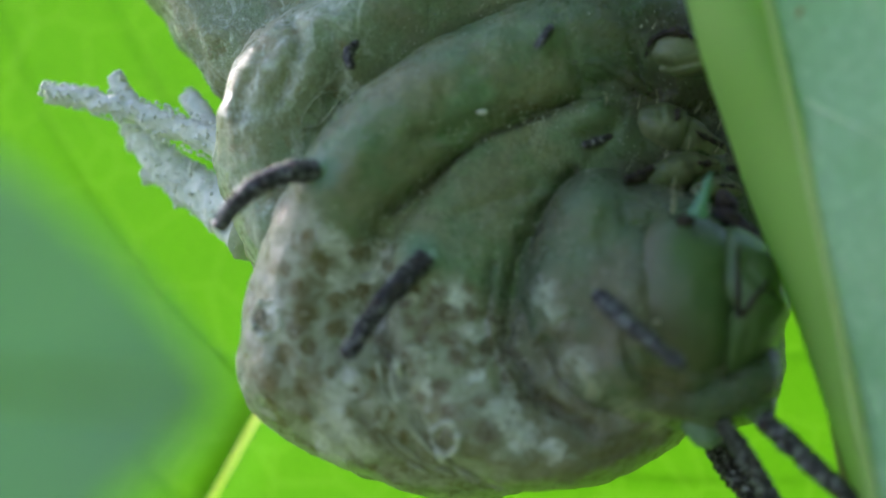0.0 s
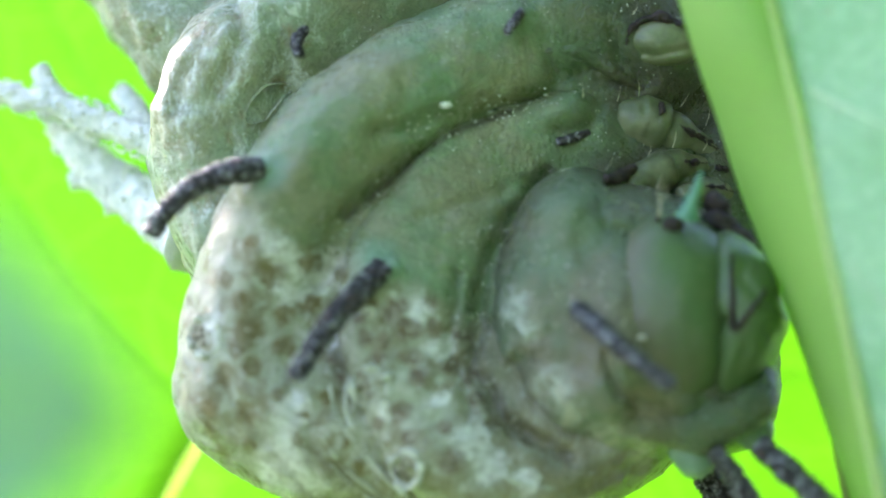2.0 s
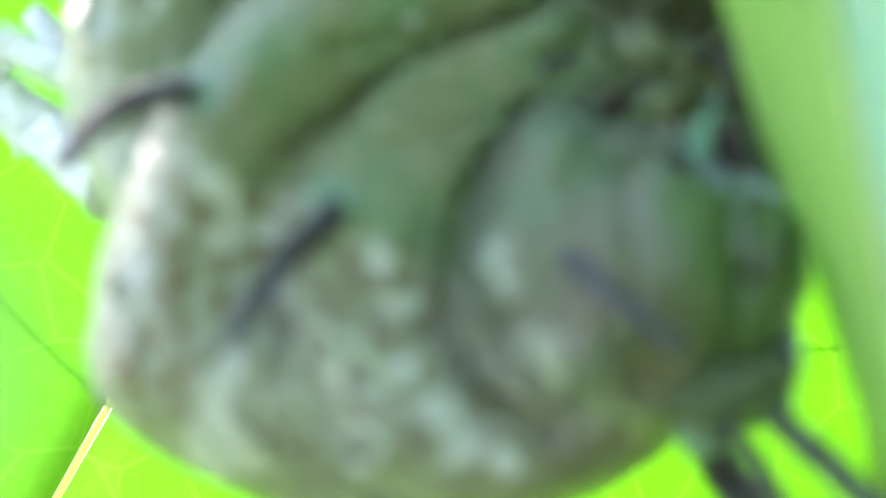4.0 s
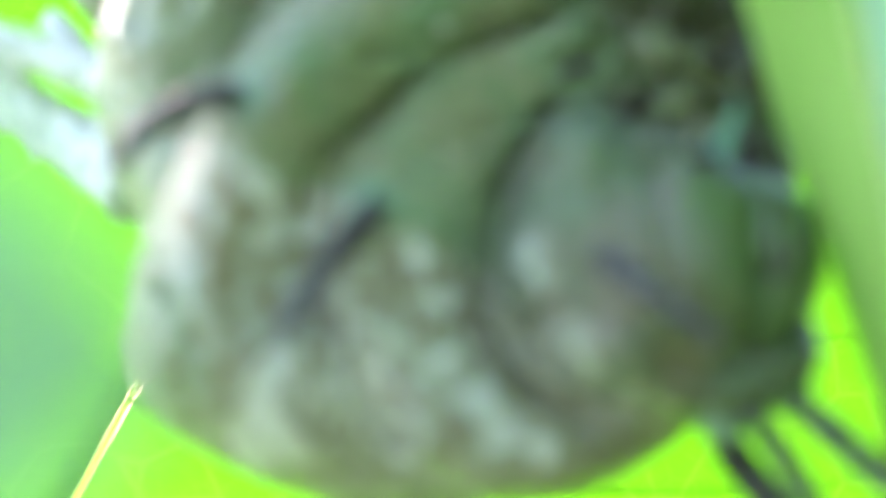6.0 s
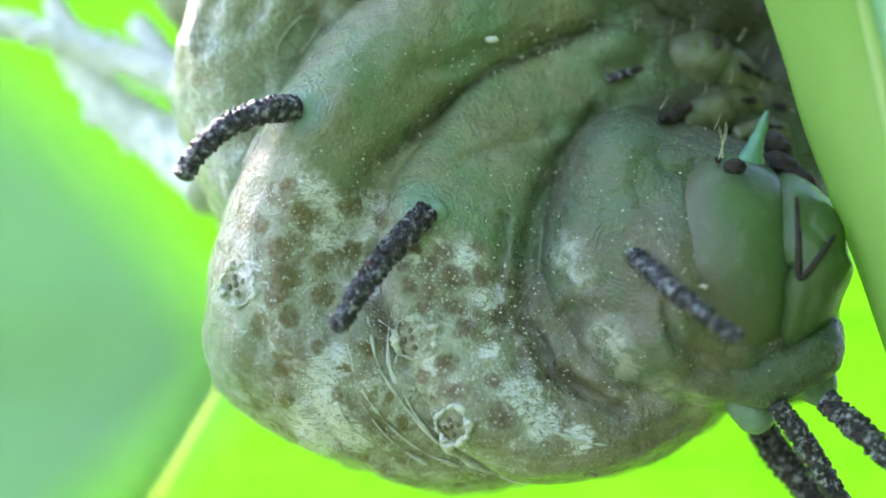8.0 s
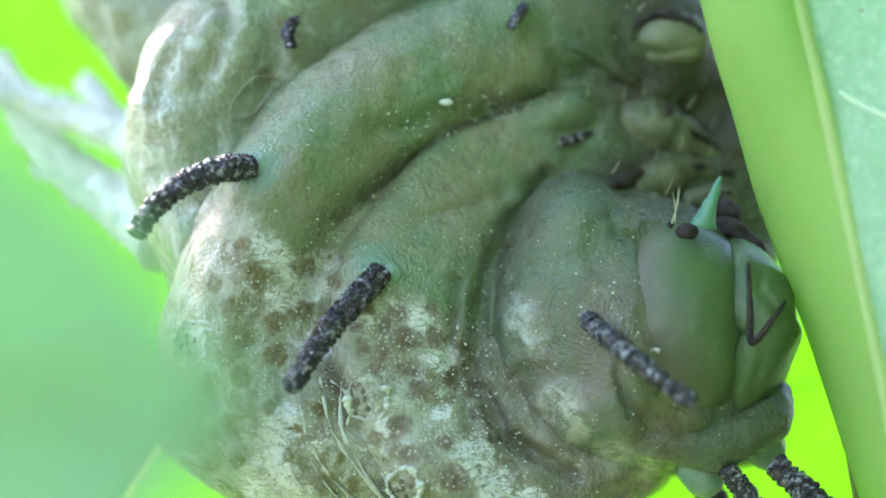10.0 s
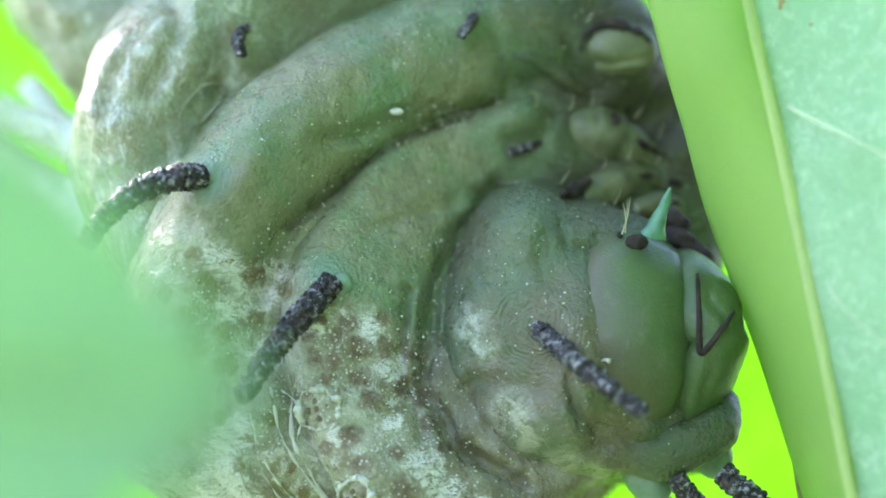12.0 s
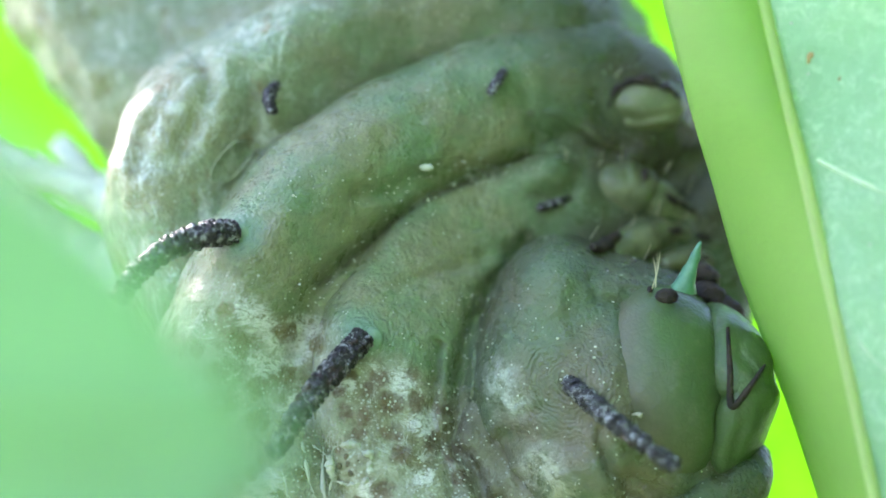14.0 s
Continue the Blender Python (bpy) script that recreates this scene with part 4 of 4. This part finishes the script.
for pts, r in (([(-7.80, 0.00, -1.05), (-7.77, 0.00, -2.49), (-7.24, 0.00, -3.65), (-6.41, 0.00, -4.98), (-5.02, 0.00, -5.99), (-3.49, 0.00, -6.55)], 0.06),
               ([(-9.10, 0.00, -1.81), (-8.47, 0.00, -3.65), (-7.05, 0.00, -5.27), (-5.02, 0.00, -6.25)], 0.04),
               ([(-8.55, 0.00, -0.90), (-8.15, 0.00, -2.40), (-7.60, 0.00, -3.40), (-6.80, 0.00, -4.60)], 0.035),
               ([(-8.95, 0.00, -2.20), (-8.75, 0.00, -3.60), (-7.90, 0.00, -5.00), (-6.60, 0.00, -6.00)], 0.03),
               ([(-8.20, 0.00, -1.00), (-7.45, 0.00, -1.60), (-7.62, 0.00, -2.60)], 0.03),
               ([(-9.60, 0.00, -3.20), (-9.20, 0.00, -4.40), (-8.20, 0.00, -5.40)], 0.035),
               ([(-3.95, 0.00, -3.17), (-3.09, 0.00, -4.21), (-1.95, 0.00, -4.91), (-0.62, 0.00, -5.16)], 0.05)):
    part("skin_ridge", tube([rest(p, -0.02) for p in pts], [r * 0.3, r, r * 0.6, r * 1.2, r * 0.3], 8, 0.09, knob=2.0), RIDGE, CAT, "thin whitish ridge of skin")


def ring_wart(centre, radius):
    """A ring of pale beads round a few dark pits."""
    rng = random.Random(int(radius * 1000))
    c = Vector(centre)
    pts, pits = [], []
    for k in range(17):
        a, q = 2 * math.pi * k / 16, radius * rng.uniform(0.88, 1.08)
        pts.append(rest(c + Vector((q * math.cos(a), 0, q * math.sin(a))), -0.05))
    pts[-1] = pts[0]
    for a, q in ((0.4, 0.45), (1.9, 0.4), (3.3, 0.48), (4.9, 0.42), (2.6, 0.05)):
        pits.append((rest(c + Vector((radius * q * math.cos(a), 0, radius * q * math.sin(a))), -0.05), radius * 0.15))
    wart = part("ring_wart", tube(pts, [0.05, 0.08, 0.04, 0.09, 0.05, 0.05], 10, 0.2, knob=3.0, tip=False), RIDGE, CAT, "whitish lumpy ring on the back")
    for p, r in pits:
        part("pit", ball(p, r, (1, 0.4, 1.2), 10, 6), PIT, wart, "small brown pit")


for centre, radius in (((-6.90, 0.00, -1.63), 0.68), ((-5.69, 0.00, -4.50), 0.6), ((-12.75, 0.00, 0.15), 0.66)):
    ring_wart(centre, radius)
part("granule", ball(rest((-4.59, 0.00, 8.39)), 0.16, (1.6, 0.7, 0.8), 10, 6), RIDGE, CAT, "white granule")


def seated(points, sink):
    """Points laid along the skin in one straight slope, sunk into it a little."""
    ys = [rest(p).y for p in points]
    slope, level = np.polyfit(range(len(ys)), ys, 1)
    return [Vector((p[0], level + slope * k + sink, p[2])) for k, p in enumerate(points)]


def leg(label, points, radii, claws):
    """A jointed leg: tapering fleshy pieces that grow out of one another, then dark claws."""
    line = seated(points, 0.4)
    cut = len(line) // 2
    first = part("leg", tube(line[:cut + 1], [radii[0] * 0.6] + radii[1:cut + 1], 34, 0.12, rings=0.05, pitch=1.5, knob=0.9), LEG, CAT, label)
    tip = [line[cut].lerp(line[cut + 1], -0.25)] + line[cut:]
    part("leg_joint", tube(tip, [radii[cut] * 0.85] + [r * 0.94 for r in radii[cut:]], 30, 0.1, rings=0.09, pitch=2.5, knob=1.2), LEG, first)
    for pts, width in claws:
        part("claw", tube([rest(p, 0.01) for p in pts], width, 12, 0.12, knob=2.4), DARK, first, "dark claw")
    return first


leg("wrinkled olive leg with dark claws, pressed against the stalk", [(1.14, -0.60, 8.44), (2.00, -0.80, 8.26), (2.85, -1.00, 7.97), (3.87, -1.20, 7.55), (4.94, -1.40, 7.06)], [0.6, 1.0, 0.95, 0.62, 0.16],
    [([(3.52, -1.60, 7.94), (4.07, -1.80, 7.62), (4.81, -1.80, 7.19)], [0.02, 0.08, 0.03]), ([(2.84, -1.60, 8.84), (2.89, -1.80, 8.54), (2.79, -1.80, 8.28)], [0.05, 0.12, 0.04]),
     ([(4.13, -1.80, 7.71), (4.59, -1.90, 7.45), (4.96, -1.80, 7.19)], [0.02, 0.06, 0.03])])
leg("wrinkled olive leg with dark claws, pressed against the stalk", [(1.69, -0.60, 5.50), (2.26, -0.80, 5.95), (2.92, -1.00, 6.44), (3.86, -1.20, 6.62), (4.98, -1.40, 6.64)], [0.5, 0.7, 0.72, 0.55, 0.16],
    [([(3.65, -1.80, 6.60), (4.02, -1.90, 6.60), (4.49, -1.80, 6.65)], [0.02, 0.07, 0.02]), ([(1.02, -0.80, 5.67), (1.45, -1.00, 5.98), (1.95, -1.20, 6.34)], [0.14, 0.26, 0.1]),
     ([(4.74, -1.60, 6.54), (4.99, -1.70, 6.49), (5.18, -1.60, 6.35)], [0.05, 0.1, 0.05])])
leg("small wrinkled leg beside the head", [(3.50, -0.40, 5.35), (4.16, -0.60, 5.58), (4.90, -0.80, 5.61), (5.56, -0.80, 5.41)], [0.4, 0.5, 0.42, 0.2],
    [([(4.41, -1.20, 5.70), (4.97, -1.20, 5.68), (5.45, -1.00, 5.54)], [0.03, 0.07, 0.02])])
stub = part("leg", lobe(tuple(rest((2.85, 0, 11.1), -0.55)), [1.5, 1.45, 1.25, 1.0, 0.92, 0.95, 1.1, 1.3, 1.45, 1.4, 1.2, 1.0, 0.95, 0.98, 1.15, 1.35], 1.1, 1.0, rough=0.1, n=64, m=36,
                        grooves=[([(1.7, 0, 10.7), (2.7, 0, 10.5), (3.9, 0, 10.75)], 0.14, 0.16)]), LEG, CAT, "stubby olive leg with a black rim")
for line, width in (([(1.70, 0, 11.35), (2.10, 0, 11.78), (2.85, 0, 11.90), (3.70, 0, 11.62), (4.1, 0, 11.3)], [0.06, 0.14, 0.17, 0.15, 0.06]),
                    ([(1.62, 0, 10.9), (1.72, 0, 11.3), (2.0, 0, 11.6)], [0.03, 0.08, 0.05])):
    part("claw", tube([rest(p, -0.04) for p in line], width, 14, 0.16, knob=2.2), DARK, stub, "dark claw")
part("fold", tube([rest(p, -0.2) for p in ((-1.33, -1.00, 10.59), (-0.18, -1.20, 10.64), (1.06, -0.90, 10.00), (2.21, -0.20, 9.32))], [0.1, 0.3, 0.32, 0.12], 16, 0.08, knob=0.9), SKIN_GREEN, CAT, "narrow fold of skin")


def spiracle(centre, wide, high, turn):
    c = Vector(centre)
    pts = []
    for k in range(13):
        a = 2 * math.pi * k / 12
        x, z = wide * math.cos(a), high * math.sin(a)
        pts.append(rest(c + Vector((x * math.cos(turn) - z * math.sin(turn), 0, x * math.sin(turn) + z * math.cos(turn))), -0.03))
    return part("spiracle", tube(pts, [0.06, 0.06], 8, 0.02, tip=False), SKIN_PALE, CAT, "pale oval rim of a breathing hole")


spiracle((-11.35, -2.00, 8.80), 1.0, 0.38, 0.85)
part("bristle", tube([(2.23, -3.00, -0.03), (2.36, -3.30, -0.01), (2.52, -3.40, -0.07)], [0.03, 0.05, 0.1], 8), HAIR, CAT)


# pale granules and stand-in glints scattered over the skin, short hairs by the legs
def scatter_granules_glints():
    rng = random.Random(21)
    geos = []
    for verts in SURFACE[1:5]:
        front = verts[verts[:, 1] < 2.5]
        for _ in range(150):
            x, y, z = front[rng.randrange(len(front))]
            geos.append(ball((x, y, z), rng.uniform(0.02, 0.05), (1.3, 0.8, 1), 6, 4))
    for line, spread, count in (([(-8.90, 0.00, 2.06), (-8.54, 0.00, 3.38), (-8.07, 0.00, 4.38), (-6.30, 0.00, 6.14), (-4.54, 0.00, 7.50), (-2.93, 0.00, 8.32), (-0.90, 0.00, 8.89)], 0.3, 60),
                                ([(-2.37, 0.00, 4.29), (-3.44, 0.00, 2.38), (-3.74, 0.00, -0.69), (-2.70, 0.00, -2.79), (-0.43, 0.00, -4.12)], 0.5, 60),
                                ([(-6.93, 0.00, 7.33), (-4.58, 0.00, 8.19), (-2.83, 0.00, 8.57), (-1.27, 0.00, 9.10)], 0.2, 40),
                                ([(-9.10, 0.00, -1.43), (-7.53, 0.00, -3.36), (-6.37, 0.00, -5.08), (-4.44, 0.00, -6.31)], 0.6, 90), ([(-5.19, 0.00, 0.86), (-4.42, 0.00, -0.68), (-3.66, 0.00, -3.74)], 0.8, 90)):
        for k in range(count):
            i = rng.uniform(0, len(line) - 1.001)
            p = Vector(line[int(i)]).lerp(Vector(line[int(i) + 1]), i % 1)
            p += Vector((rng.gauss(0, spread), 0, rng.gauss(0, spread)))
            geos.append(ball(rest(p, -0.01), rng.uniform(0.02, 0.045), (1.3, 0.8, 1), 6, 4))
    tagged(part("granule_glint_field", join(*geos), RIDGE, CAT, "pale granules and glint dots on the skin"), kind="stuff")


scatter_granules_glints()
rng = random.Random(33)
for p in ((1.24, 0.00, 8.88), (2.02, 0.00, 9.07), (3.55, 0.00, 8.66), (4.41, 0.00, 8.06), (3.25, 0.00, 7.10), (4.30, 0.00, 7.13), (2.38, 0.00, 6.72), (2.75, 0.00, 5.36), (0.93, 0.00, 6.15), (0.08, 0.00, 8.89), (3.13, 0.00, 4.97), (1.85, 0.00, 12.02)):
    a = rest(p, -0.02)
    b = a + Vector((rng.uniform(-0.1, 0.35), -rng.uniform(0.3, 0.7), rng.uniform(0.15, 0.55)))
    part("bristle", tube([a, a.lerp(b, 0.5) + Vector((0.04, 0, 0.03)), b], [0.02, 0.015, 0.006], 5), HAIR, CAT)


# ---- what moves ----
def motions():
    walk(FOCUS, [
        (0.0, pose(-0.004, 0.0055, 0.002)),
        (0.4, pose(-0.004, 0.0048, 0.002)),
        (1.0, pose(-0.004, 0.0040, 0.002)),
        (2.0, pose(-0.004, 0.0036, 0.002)),
        (2.7, pose(-0.004, 0.0032, 0.002)),
        (3.6, pose(-0.004, 0.0150, 0.002)),
        (4.6, pose(-0.004, 0.0330, 0.002)),
        (5.0, pose(-0.004, 0.0350, 0.002)),
        (5.5, pose(-0.004, 0.0340, 0.002)),
        (6.0, pose(-0.004, 0.0310, 0.002)),
        (6.5, pose(-0.004, 0.0260, 0.002)),
        (7.0, pose(-0.004, 0.0200, 0.002)),
        (7.5, pose(-0.004, 0.0140, 0.002)),
        (7.8, pose(-0.004, 0.0060, 0.002)),
        (8.0, pose(-0.004, -0.0020, 0.002)),
        (14.0, pose(-0.004, -0.0025, 0.002)),
    ])
    walk(BACK_LEAF, [
        (0.0, pose(-0.0299, 0.019, -0.0223)),
        (1.5, pose(-0.0299, 0.019, -0.0223)),
        (2.7, pose(-0.0302, 0.019, -0.0223)),
        (5.0, pose(-0.0314, 0.019, -0.0223)),
        (5.5, pose(-0.0312, 0.019, -0.0223)),
        (6.0, pose(-0.0301, 0.019, -0.0223)),
        (6.5, pose(-0.0298, 0.019, -0.0223)),
        (7.0, pose(-0.0294, 0.019, -0.0223)),
        (8.5, pose(-0.0303, 0.019, -0.0223)),
        (11.0, pose(-0.0303, 0.019, -0.0223)),
        (14.0, pose(-0.0303, 0.019, -0.0223)),
    ])
    walk(FRONT_LEAF, [
        (0.0, pose(0.00113, 0.00000, -0.00167)),
        (0.5, pose(0.00183, 0.00000, -0.00200)),
        (1.0, pose(0.00153, 0.00000, -0.00119)),
        (1.5, pose(0.00095, 0.00000, -0.00114)),
        (2.0, pose(0.00120, 0.00000, -0.00148)),
        (2.5, pose(0.00141, 0.00000, -0.00124)),
        (2.7, pose(0.00176, 0.00000, -0.00086)),
        (5.0, pose(0.00151, 0.00000, -0.00320)),
        (5.5, pose(0.00053, 0.00000, -0.00268)),
        (6.0, pose(-0.00057, 0.00000, -0.00207)),
        (6.5, pose(-0.00094, 0.00000, -0.00217)),
        (7.0, pose(-0.00108, 0.00000, -0.00101)),
        (7.5, pose(-0.00044, 0.00000, -0.00118)),
        (8.0, pose(0.00092, 0.00000, -0.00097)),
        (8.5, pose(0.00094, 0.00000, -0.00114)),
        (10.8, pose(0.00112, 0.00000, -0.00020)),
        (11.0, pose(0.00144, 0.00000, 0.00009)),
        (11.5, pose(0.00127, 0.00000, -0.00038)),
        (12.0, pose(0.00108, 0.00000, -0.00019)),
        (12.5, pose(0.00054, 0.00000, 0.00061)),
        (13.0, pose(0.00007, 0.00000, 0.00123)),
        (13.5, pose(0.00160, 0.00000, 0.00038)),
        (14.0, pose(0.00102, 0.00000, -0.00041)),
    ])


motions()
